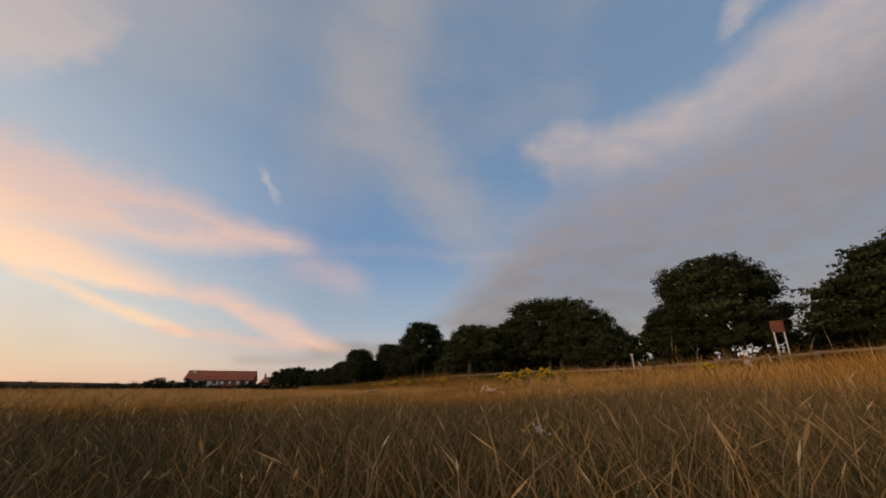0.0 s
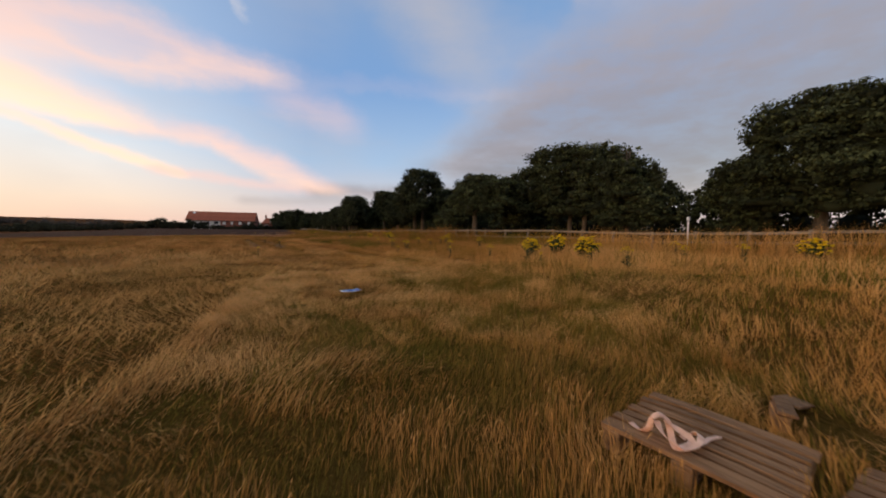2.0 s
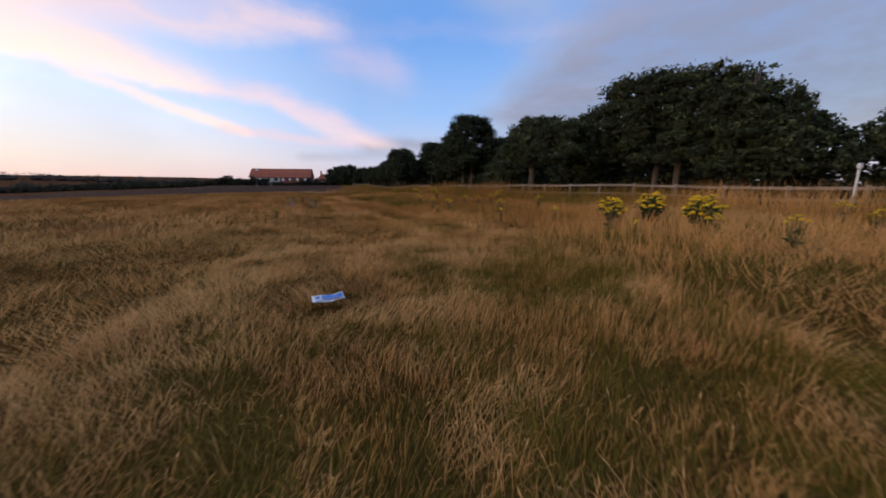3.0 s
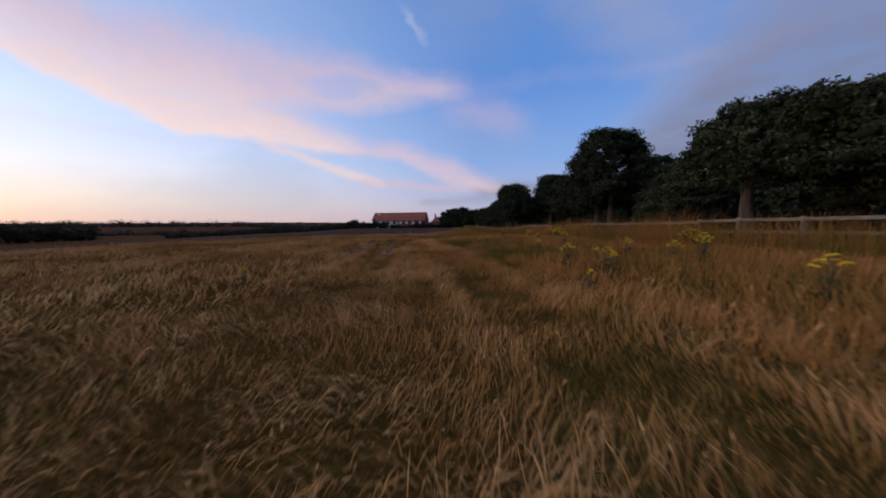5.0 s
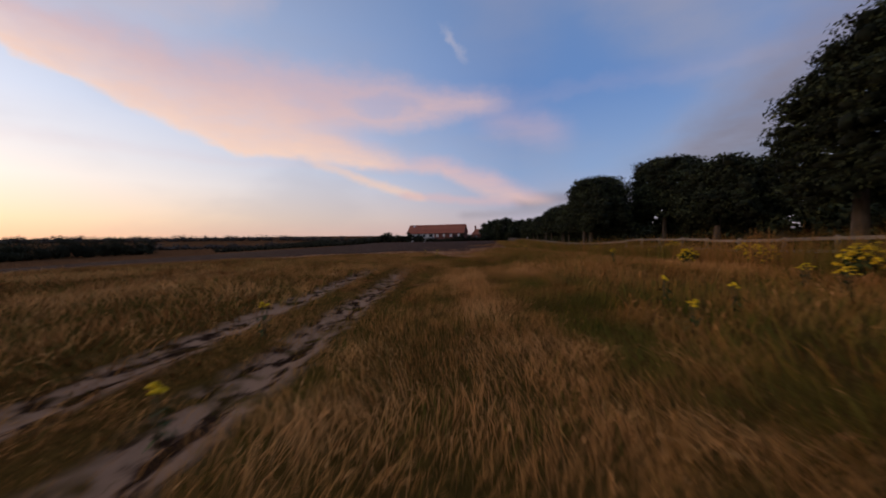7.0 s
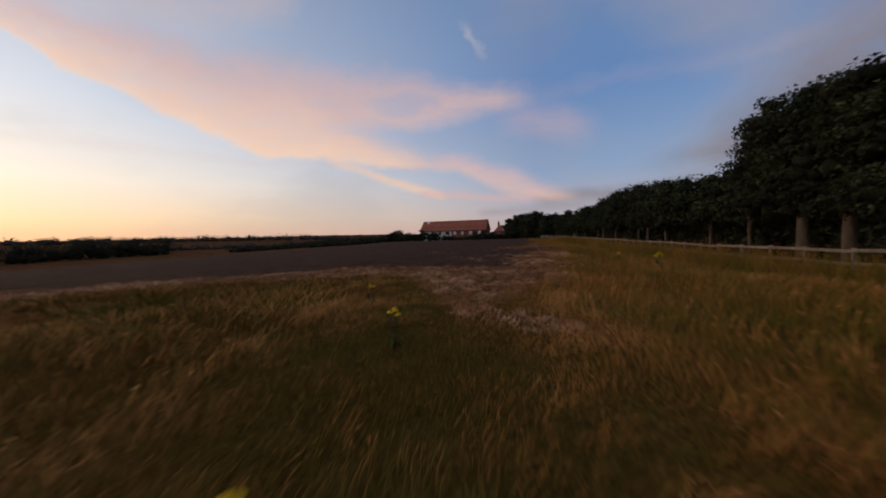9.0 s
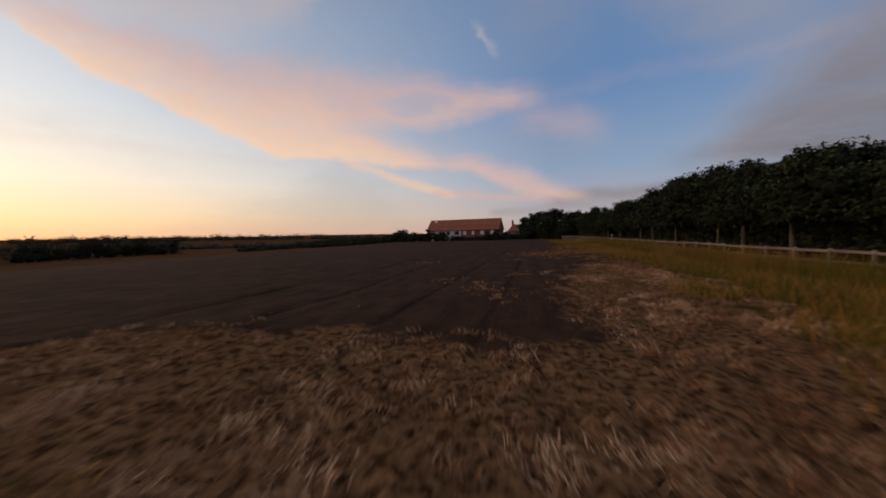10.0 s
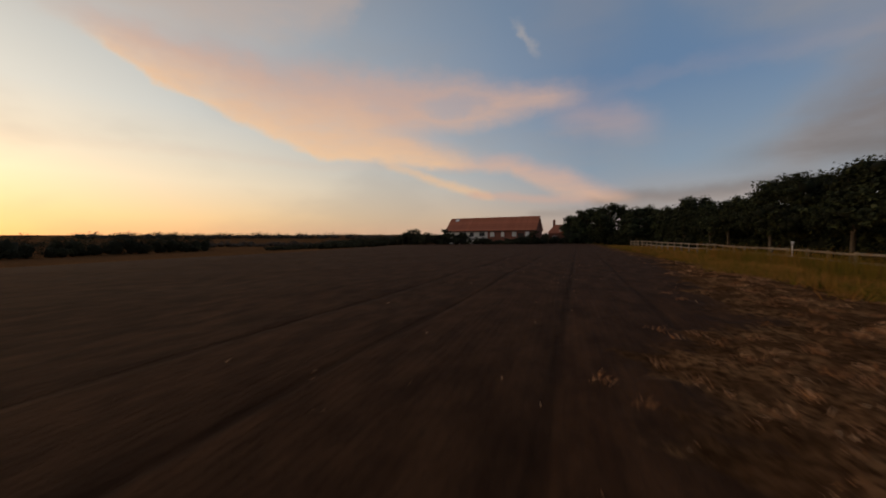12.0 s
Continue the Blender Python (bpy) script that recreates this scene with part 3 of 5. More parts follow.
def crown_fill(rng, x, y, top, low, depth, r, flat=0.75, gaps=0.06, shift=0.0):
    """Lobes that fill a crown whose upper and lower outlines are pairs of (y, z), relative to the tree's base at x, y."""
    ty, tz = np.array(top, float).T
    ly, lz = np.array(low, float).T
    z0 = float(ground_z(x, y))
    out = []
    for a in np.arange(ty[0] + 0.8 * r, ty[-1] - 0.65 * r, r * 0.8):
        a = a + rng.normal() * 0.18 * r
        hi, lo = np.interp(a, ty, tz), np.interp(a, ly, lz)
        v_ = 2 * (a - ty[0]) / (ty[-1] - ty[0]) - 1
        first = True
        z = hi - r * flat * (0.9 + 0.45 * rng.random())
        while z > lo + r * flat * 0.5 or first:
            u_ = max(0.0, min(1.0, (z - lo) / max(hi - lo, 0.5)))
            half = 0.85 * depth * math.sqrt(max(0.0, 1 - v_ * v_ * 0.85)) * math.sqrt(max(0.0, 1 - u_ ** 3)) * math.sqrt(min(1.0, 0.45 + 1.6 * u_))
            hole = rng.random() < gaps * 0.8
            for q in ((0,) if half < 0.45 * r else (-1, 1) if half < 1.3 * r else (-1, 0, 1) if first else (-1, 1)):
                if not hole and rng.random() > gaps * 0.6:
                    k_ = 0.55 + 0.6 * rng.random() ** 1.3
                    ry_ = r * k_ * (0.95 + 0.75 * rng.random())
                    while ry_ > 0.3 * r and min(np.interp(a - ry_, ty, tz, left=0), np.interp(a + ry_, ty, tz, right=0)) < z:
                        ry_ *= 0.8
                    out.append((0.28 * depth + shift + q * half * (0.75 + 0.35 * rng.random()) + rng.normal() * 0.15 * r, a - y + rng.normal() * 0.22 * r, z - z0 + rng.normal() * 0.10 * r,
                                r * k_, ry_, r * flat * (0.62 + 0.45 * rng.random())))
            z -= r * flat * 0.85
            first = False
    # small boughs that break the rim
    for q in rng.random(int(3.0 * (ty[-1] - ty[0]) / r)):
        a = ty[0] + q * (ty[-1] - ty[0])
        hi, lo = np.interp(a, ty, tz), np.interp(a, ly, lz)
        side_ = abs(2 * q - 1) > 0.85
        z = (lo + (hi - lo) * rng.random()) if side_ else hi - r * flat * (0.1 + 0.5 * rng.random())
        k_ = 0.22 + 0.25 * rng.random()
        out.append((0.28 * depth + shift + rng.normal() * 0.3 * depth, a - y, z - z0, r * k_, r * k_ * (1.2 + rng.random()), r * k_ * 0.5))
    return out


def dome(rng, x, y, high, half, low=1.4, lean=0.0):
    """Upper and lower outline of a plain rounded tree with an uneven top."""
    ph = rng.random() * 6.28
    top = [(y + half * q, low + (high - low) * (1 - abs(q - lean) ** 2.6 / (1 + abs(lean)) ** 2.6) * (1 + 0.05 * math.sin(ph + 7 * q))) for q in np.linspace(-1, 1, 15)]
    return top, [(y - half, low + 0.8), (y, low), (y + half, low + 0.6)]


def shaped(x, y, top, low, depth, r, trunks, count, size, seed, label="", thick=0.22, flat=0.75, gaps=0.06, shift=0.0):
    return tree(x, y, crown_fill(np.random.default_rng(seed), x, y, top, low, depth, r, flat, gaps, shift), [(tx - x, ty - y) for tx, ty in trunks], count, size, seed, label, thick=thick, squash=1.0)


rt = np.random.default_rng(11)
# broad rounded tree on a single pale trunk
shaped(21.5, 12.1, [(9.3, 4.4), (9.7, 5.8), (10.5, 6.8), (11.6, 7.3), (12.6, 7.5), (13.6, 7.4), (14.2, 6.6), (14.6, 6.0), (15.0, 5.2), (15.3, 4.2), (15.4, 3.0)], [(9.3, 1.9), (12, 2.3), (15.4, 2.0)], 2.3, 0.72,
       [(21.4, 12.1)], 17000, 0.12, 1, "large dark rounded tree on a pale trunk", 0.24)
# young pine beside it
shaped(21.9, 15.6, [(13.6, 4.6), (14.8, 5.1), (15.4, 5.2), (16.1, 4.8), (16.6, 4.0), (17.1, 3.1), (17.5, 2.0)], [(13.6, 1.2), (17.5, 1.0)], 1.3, 0.5,
       [(21.9, 15.6)], 9000, 0.12, 2, "young pine with spiky dark branches", 0.12, 0.6, 0.12)
# windswept pine with a flat layered top, and its neighbour
shaped(19.7, 23.4, [(20.4, 6.0), (21.2, 6.8), (22.8, 7.2), (24.6, 7.5), (26.6, 7.5), (27.2, 6.9), (27.6, 6.5), (29.2, 6.4), (30.4, 6.0), (31.0, 5.2), (31.2, 4.0)], [(20.4, 2.2), (24, 2.2), (26.0, 2.5), (28.0, 2.1), (31.2, 1.5)], 2.2, 0.72,
       [(20.0, 24.0), (20.1, 22.8)], 19000, 0.12, 3, "wide flat-topped pine with layered boughs", 0.16, 0.6, 0.1)
shaped(19.4, 19.2, [(15.9, 2.6), (16.6, 3.0), (17.1, 3.6), (17.7, 4.4), (18.1, 4.8), (18.6, 5.6), (19.4, 6.2), (20.1, 6.3), (20.8, 5.8), (21.4, 4.8)], [(15.9, 1.9), (17.5, 1.5), (21.4, 1.8)], 1.6, 0.62,
       [(19.7, 19.4)], 12000, 0.12, 4, "dark pine with drooping lower boughs", 0.2, 0.6, 0.1)
# tree beside the fence with a thick pale trunk and a long bough to the north
shaped(16.6, 31.0, [(25.9, 3.8), (26.4, 4.8), (27.2, 5.3), (28.6, 5.6), (30.0, 5.9), (32.0, 6.1), (33.0, 5.8), (33.6, 5.4), (34.1, 4.9), (34.5, 4.2)], [(25.9, 2.6), (30.0, 2.7), (32.4, 2.9), (33.4, 3.3), (34.5, 3.8)], 1.9, 0.66,
       [(16.9, 31.5)], 18000, 0.11, 5, "broad dark tree with a thick pale trunk", 0.26, 0.7, 0.1)
shaped(16.9, 36.6, [(34.0, 1.8), (34.6, 2.8), (35.6, 3.4), (36.6, 3.6), (37.8, 3.4), (38.8, 2.8), (39.4, 1.8)], [(34.0, 0.8), (39.4, 0.7)], 1.2, 0.5,
       [(16.9, 36.6), (17.0, 35.8)], 8000, 0.11, 14, "low grey-green bushy tree under the larger ones", 0.09, 0.75, 0.08)
shaped(18.8, 39.0, [(36.2, 2.6), (36.8, 3.4), (37.5, 4.1), (38.5, 4.6), (39.6, 4.8), (41.0, 4.9), (41.8, 4.0)], [(36.2, 1.4), (41.8, 1.2)], 1.7, 0.66, [(18.8, 39.0)], 9000, 0.14, 6)
shaped(20.6, 43.8, [(41.2, 4.2), (42.0, 5.2), (42.8, 5.9), (43.8, 6.3), (45.0, 6.3), (46.4, 5.6), (47.2, 4.4)], [(40.6, 1.5), (47.2, 1.4)], 2.0, 0.8, [(20.6, 44.0)], 8000, 0.16, 12)
# tall windswept tree, blown over towards the south
shaped(17.3, 44.2, [(39.6, 4.3), (40.2, 5.2), (40.8, 6.1), (41.4, 7.1), (42.0, 7.7), (43.0, 8.1), (44.0, 8.3), (45.0, 8.2), (45.7, 8.0), (46.3, 7.6), (46.9, 7.1), (47.4, 6.6), (47.8, 6.0), (48.1, 5.2), (48.3, 3.4)],
       [(39.6, 4.2), (41.0, 3.2), (43.0, 2.5), (46, 2.3), (48.4, 2.4)], 2.5, 0.72, [(17.0, 46.1), (17.6, 45.0)], 22000, 0.12, 7, "tall windswept tree leaning southward on two trunks", 0.25, 0.6, 0.05, -1.1)
shaped(18.0, 55.4, [(51.6, 4.6), (52.6, 5.6), (54.0, 5.9), (55.6, 6.0), (57.6, 6.3), (58.8, 5.8), (59.2, 4.4)], [(51.6, 1.8), (59.2, 1.6)], 1.9, 0.75, [(17.8, 55.4)], 9000, 0.15, 13)
shaped(17.6, 61.6, [(58.0, 5.6), (58.4, 6.7), (60.0, 7.2), (62.0, 7.5), (64.4, 7.8), (65.8, 7.5), (66.6, 6.2)], [(58.0, 2.6), (66.6, 2.2)], 2.0, 0.75, [(17.4, 61.0)], 12000, 0.14, 9, "flat-topped pine behind the rail fence", 0.18, 0.55, 0.1)
# great rounded tree on two trunks
shaped(13.5, 66.0, [(59.8, 4.0), (60.6, 5.2), (61.6, 5.9), (63.0, 6.3), (65.0, 6.7), (66.4, 7.0), (67.6, 7.1), (68.8, 7.1), (69.6, 6.7), (70.3, 5.9), (70.8, 5.0), (71.0, 3.8)], [(59.8, 2.0), (63, 1.6), (67, 1.5), (71.0, 2.0)], 1.8, 0.72,
       [(12.95, 66.9), (13.1, 65.2)], 19000, 0.12, 10, "great rounded tree on two stout trunks", 0.2, 0.7, 0.05, -0.5)
# wood that continues along the fence
for k, (ty, th, tw) in enumerate([(74.8, 5.8, 3.4), (79.6, 5.4, 3.6), (85.0, 5.9, 4.2), (90.2, 6.2, 4.2), (95.0, 7.0, 4.4), (101.2, 7.4, 5.0), (107.4, 6.7, 5.0), (114.0, 6.3, 4.8), (121.6, 6.6, 5.2),
                                  (129.0, 5.7, 5.0), (136.5, 5.6, 5.0), (144.5, 7.1, 5.0), (153.5, 6.7, 5.2), (162.0, 7.0, 5.0)]):
    wx = 16.4 + 0.5 * math.sin(k * 2.0)
    top, low = dome(rt, wx, ty, th, tw, 1.5, -0.15)
    shaped(wx, ty, top, low, 2.2, 0.95, [(wx - 0.6, ty + 0.3 * math.sin(k))], 10500, 0.145, 20 + k, "dark tree in the wood along the fence", 0.14)
for k, (tx, ty, th, tw) in enumerate([(8.5, 171, 9.5, 5.0), (4.6, 181, 10.0, 5.0), (13.5, 166, 8.5, 4.5), (1.8, 193, 8.5, 4.5), (7.5, 196, 10.5, 5.5), (16.0, 177, 8.5, 5.0), (12.2, 158.5, 6.2, 3.6)]):
    top, low = dome(rt, tx, ty, th * 0.92, tw, 1.2)
    shaped(tx, ty, top, low, tw * 0.8, 1.4, [(tx, ty)], 9000, 0.22, 50 + k, "dark rounded tree beyond the field end")
# the same wood further back: copies of a few forms
proto = []
for px_, py_, sd in ((28.5, 27.5, 70), (27.5, 33.5, 71)):
    top, low = dome(rt, px_, py_, 6.8, 3.4, 1.0)
    proto.append(shaped(px_, py_, top, low, 3.0, 1.2, [(px_, py_)], 2600, 0.3, sd, "dark tree deep in the shaded wood"))
shaped(23.2, 6.6, [(2.4, 4.2), (3.4, 6.0), (5.0, 6.7), (6.2, 6.2), (7.2, 5.5), (8.4, 5.0), (9.6, 4.8), (10.0, 3.8)], [(3.0, 2.0), (10.0, 1.8)], 2.0, 0.75, [(23.2, 6.4)], 10000, 0.14, 73, "big dark tree with gaps in its crown", 0.2, 0.7, 0.14)
shaped(23.6, -1.0, [(-5.0, 4.0), (-3.6, 5.8), (-1.0, 6.6), (1.4, 6.0), (3.0, 4.4)], [(-5.0, 1.8), (3.0, 1.8)], 2.2, 0.9, [(23.6, -1.0)], 7000, 0.16, 74, "big dark tree with gaps in its crown")
for k in range(44):
    ty = 10 + k * 3.5
    if 11 < ty < 26:
        continue
    tx = float(fence_x(ty)) + 8.0 + 3.5 * (k % 2) + rt.random() * 1.5
    src = proto[k % 2]
    sc = 0.62 + 0.2 * rt.random() - (0.15 if ty < 34 else 0)
    copy_thing(src, pose(tx, ty, float(ground_z(tx, ty)), 0, 0, 360 * rt.random()) @ Matrix.Scale(sc, 4))


# ---- hedges and distant woods ----
def hedge(points, height, wide, count, size, seed, label, name="hedge", category="hedge", group="", kind="", bumpy=0.25, mat=None):
    rng = np.random.default_rng(seed)
    pts = np.asarray(points, float)
    seg = np.hypot(*np.diff(pts, axis=0).T)
    cum = np.concatenate([[0], np.cumsum(seg)])
    k = max(3, int(cum[-1] / (wide * 0.9)))
    lobes = []
    for d_ in np.linspace(0, cum[-1], k):
        x, y = np.interp(d_, cum, pts[:, 0]), np.interp(d_, cum, pts[:, 1])
        h = height * (1 + bumpy * rng.normal())
        h = max(h, height * 0.5)
        z = float(ground_z(x, y))
        lobes.append((x + rng.normal() * wide * 0.2, y + rng.normal() * wide * 0.2, z + h * 0.36, wide * 0.8, wide * 0.8, h * 0.62))
        lobes.append((x + rng.normal() * wide * 0.5, y + rng.normal() * wide * 0.5, z + h * 0.22, wide * 0.7, wide * 0.7, h * 0.42))
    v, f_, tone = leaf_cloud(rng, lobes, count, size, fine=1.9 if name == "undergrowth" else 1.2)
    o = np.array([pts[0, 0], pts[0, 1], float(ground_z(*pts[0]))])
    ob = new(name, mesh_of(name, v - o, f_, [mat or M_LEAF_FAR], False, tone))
    ob.location = o
    return tagged(ob, label, category, group, kind)


hedge([(float(fence_x(q)) + 15, q) for q in np.linspace(-40, 70, 12)], 1.9, 1.6, 9000, 0.22, 95, "shaded undergrowth deep in the wood", "undergrowth", "undergrowth", kind="stuff", bumpy=0.15, mat=M_LEAF)
for k, (ya, yb) in enumerate([(-30, 16.6), (20.6, 60), (58, 110), (108, 160)]):
    hedge([(float(fence_x(q)) + 6.2, q) for q in np.linspace(ya, yb, 8)], 2.4 + (0.9 if k == 0 else 0), 1.5, 6000, 0.17, 90 + k, "shaded undergrowth below the trees", "undergrowth", "undergrowth", kind="stuff", bumpy=0.06 if k == 0 else 0.2, mat=M_LEAF)
hedge([(15, 157), (13, 163), (10, 169), (6, 174), (2, 179)], 4.2, 2.2, 7000, 0.24, 99, "shaded undergrowth at the field end", "undergrowth", "undergrowth", kind="stuff", bumpy=0.15, mat=M_LEAF)
hedge([(-40, 168.5), (-34, 167), (-29, 168), (-24.5, 169)], 3.3, 2.2, 6500, 0.3, 80, "dense dark bush before the white wall", "bush", "bush", bumpy=0.1)
hedge([(-22, 171), (-15, 170), (-8, 169.5)], 1.3, 1.0, 4500, 0.25, 81, "low garden hedge in front of the brick wall", bumpy=0.3)
hedge([(-8, 172), (-2, 176), (3, 178)], 2.4, 1.8, 3000, 0.25, 82, "low hedge beside the small cottage")
hedge([(-44, 176), (-58, 182), (-72, 190), (-90, 196)], 2.9, 2.6, 9000, 0.22, 83, "dark field hedge beyond the ploughed soil", bumpy=0.12)
hedge([(-92, 236), (-118, 262), (-150, 286)], 4.4, 4.6, 7000, 0.4, 84, "tall bushy hedge across the field", bumpy=0.16)
hedge([(-150, 300), (-215, 330), (-270, 345)], 5.0, 4.0, 6000, 0.45, 87, "far hedge in the lower field", bumpy=0.16)
hedge([(-262, 60), (-285, 120), (-300, 190), (-312, 250), (-318, 318)], 14.5, 11.0, 30000, 0.6, 85, "dark shelter wood in the hollow", "distant_wood", "wood", kind="stuff", bumpy=0.08)
hedge([(-265, -120), (-262, -30), (-262, 60)], 14.0, 11.0, 9000, 0.7, 86, "dark shelter wood in the hollow", "distant_wood", "wood", kind="stuff", bumpy=0.12)
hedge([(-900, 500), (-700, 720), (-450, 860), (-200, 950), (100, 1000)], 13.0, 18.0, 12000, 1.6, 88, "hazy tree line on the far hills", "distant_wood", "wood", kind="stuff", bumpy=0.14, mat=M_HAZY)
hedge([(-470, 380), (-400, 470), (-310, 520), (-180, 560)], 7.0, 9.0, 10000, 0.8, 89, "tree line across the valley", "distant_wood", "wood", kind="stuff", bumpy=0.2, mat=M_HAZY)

# ---- post and rail fence ----
fence = thing("fence", Matrix(), "weathered wooden post and rail fence", "fence")
post_me = bpy.data.meshes.new("post")
bm = box((0.11, 0.11, 1.37), pose(0, 0, 0.435), 0.012)
bm.to_mesh(post_me)
bm.free()
post_me.materials.append(M_FENCE)
rail_me = bpy.data.meshes.new("rail")
bm = box((0.045, 1.0, 0.105), Matrix(), 0.008)
bm.to_mesh(rail_me)
bm.free()
rail_me.materials.append(M_FENCE)
spots = []
py = -26.0
while py < 150:
    spots.append((float(fence_x(py)), py))
    py += 1.8
for k, (fx, fy) in enumerate(spots):
    fz = float(ground_z(fx, fy))
    linked("post", post_me, fence, pose(fx, fy, fz, rt.normal() * 1.5, rt.normal() * 1.5, 5 * math.sin(k)))
    if k + 1 < len(spots):
        nx_, ny_ = spots[k + 1]
        nz_ = float(ground_z(nx_, ny_))
        a0, c0 = Vector((fx - 0.07, fy, fz)), Vector((nx_ - 0.07, ny_, nz_))
        run = c0 - a0
        for h in (1.02, 0.62):
            q = Matrix.LocRotScale((a0 + c0) / 2 + Vector((0, 0, h + rt.normal() * 0.012)), run.to_track_quat("Y", "Z"), (1, run.length - 0.01, 1))
            linked("rail", rail_me, fence, q)


# ---- marker posts and the leaning board ----
def marker_post(x, y, h):
    ob = thing("marker_post", pose(x, y, float(ground_z(x, y))), "white marker post with a small square head", "post", "marker posts")
    part("shaft", box((0.05, 0.05, h), pose(0, 0, h / 2 - 0.1), 0.006), M_WHITE, ob)
    part("head", box((0.13, 0.10, 0.16), pose(0, 0, h - 0.05), 0.015), M_WHITE, ob)


marker_post(18.6, 15.5, 1.75)
marker_post(12.0, 111.5, 1.5)
board = thing("notice_board", pose(20.2, 9.4, float(ground_z(20.2, 9.4)), 0, -4, 102), "faded red notice board on two white legs", "sign")
part("panel", box((0.46, 0.04, 0.5), pose(0, 0, 2.3), 0.01), M_SIGN, board)
for lx in (-0.17, 0.17):
    part("leg", box((0.05, 0.05, 2.5), pose(lx, -0.05, 1.05), 0.008), M_WHITE, board)


# ---- long house with a red roof ----
def long_house():
    L, W, E, R = 24.6, 8.4, 3.9, 7.3
    mid_x, mid_y = -19.0, 180.0
    ob = thing("house", pose(mid_x, mid_y, -0.25, 0, 0, -7.6), "long low house, white render and brick under red tiles", "house")

    def gable(bm, x0, x1):
        v = [bm.verts.new(p) for p in ((x0, -W / 2, 0), (x0, W / 2, 0), (x0, W / 2, E), (x0, 0, R - 0.15), (x0, -W / 2, E),
                                       (x1, -W / 2, 0), (x1, W / 2, 0), (x1, W / 2, E), (x1, 0, R - 0.15), (x1, -W / 2, E))]
        for q in ((0, 1, 2, 3, 4), (9, 8, 7, 6, 5), (0, 4, 9, 5), (1, 6, 7, 2), (2, 7, 8, 3), (3, 8, 9, 4), (0, 5, 6, 1)):
            bm.faces.new([v[i_] for i_ in q])
        bmesh.ops.recalc_face_normals(bm, faces=bm.faces)
        return bm

    part("wall", gable(bmesh.new(), -L / 2, -0.2), M_RENDER, ob, "white rendered wall")
    part("wall", gable(bmesh.new(), -0.2, L / 2), M_BRICK, ob, "red brick wall")
    roof = new("roof")
    roof.parent = ob
    slope = math.atan2(R - E, W / 2)
    run = math.hypot(R - E, W / 2) + 0.45
    bm = bmesh.new()
    for s_ in (-1, 1):
        m = pose(0, 0, R) @ pose(0, 0, 0, -math.degrees(slope) * s_, 0, 0) @ pose(0, s_ * run / 2, 0)
        add_box(bm, (L + 0.6, run, 0.12), m)
    part("roof_deck", bm, M_ROOF, roof)
    courses = 14
    row_me = bpy.data.meshes.new("tile_course")
    bm = box((L + 0.64, run / courses * 1.04, 0.035))
    bm.to_mesh(row_me)
    bm.free()
    row_me.materials.append(M_ROOF)
    for s_ in (-1, 1):
        for k in range(courses):
            m = pose(0, 0, R) @ pose(0, 0, 0, -math.degrees(slope) * s_, 0, 0) @ pose(0, s_ * (k + 0.5) * run / courses, 0.085, 4 * s_)
            linked("tile_course", row_me, roof, m)
    part("ridge", box((L + 0.64, 0.3, 0.14), pose(0, 0, R + 0.06), 0.05), M_ROOF, roof)
    bm = bmesh.new()
    for s_ in (-1, 1):
        add_box(bm, (L + 0.5, 0.12, 0.18), pose(0, s_ * (W / 2 + 0.30), E - 0.35))
    part("gutter", bm, M_DARK, ob)

    def window(x, w, h, z, white):
        win = new("window")
        win.parent = ob
        win.matrix_basis = pose(x, -W / 2 - 0.03, z)
        fr = bmesh.new()
        for dx in (-w / 2, 0, w / 2):
            add_box(fr, (0.09, 0.1, h), pose(dx, 0, 0))
        for dz in (-h / 2, h / 2):
            add_box(fr, (w + 0.09, 0.1, 0.09), pose(0, 0, dz))
        part("frame", fr, M_WHITE if white else M_DARK, win)
        for dx in (-w / 4, w / 4):
            part("pane", box((w / 2 - 0.1, 0.03, h - 0.1), pose(dx, 0.02, 0)), M_WHITE if white == 2 else M_GLASS, win)
        part("sill", box((w + 0.25, 0.2, 0.07), pose(0, -0.06, -h / 2 - 0.07)), M_WHITE, win)

    for u_, w, white in ((0.31, 1.0, 0), (0.43, 1.4, 0), (0.545, 1.0, 2), (0.66, 0.7, 2), (0.785, 1.0, 2), (0.92, 0.9, 2)):
        window((u_ - 0.5) * L, w, 1.05, 2.75, white)
    part("door", box((1.6, 0.1, 2.2), pose(0.353 * L, -W / 2 - 0.03, 1.9), 0.02), M_DARK, ob, "dark timber door")
    m = pose(0, 0, R) @ pose(0, 0, 0, math.degrees(slope), 0, 0) @ pose(-0.42 * L, -0.9, 0.13)
    light = new("roof_window")
    light.parent = ob
    light.matrix_basis = m
    part("frame", box((1.1, 1.0, 0.08), Matrix(), 0.02), M_LEAD, light)
    part("pane", box((0.9, 0.8, 0.03), pose(0, 0, 0.045)), M_WHITE, light)


long_house()


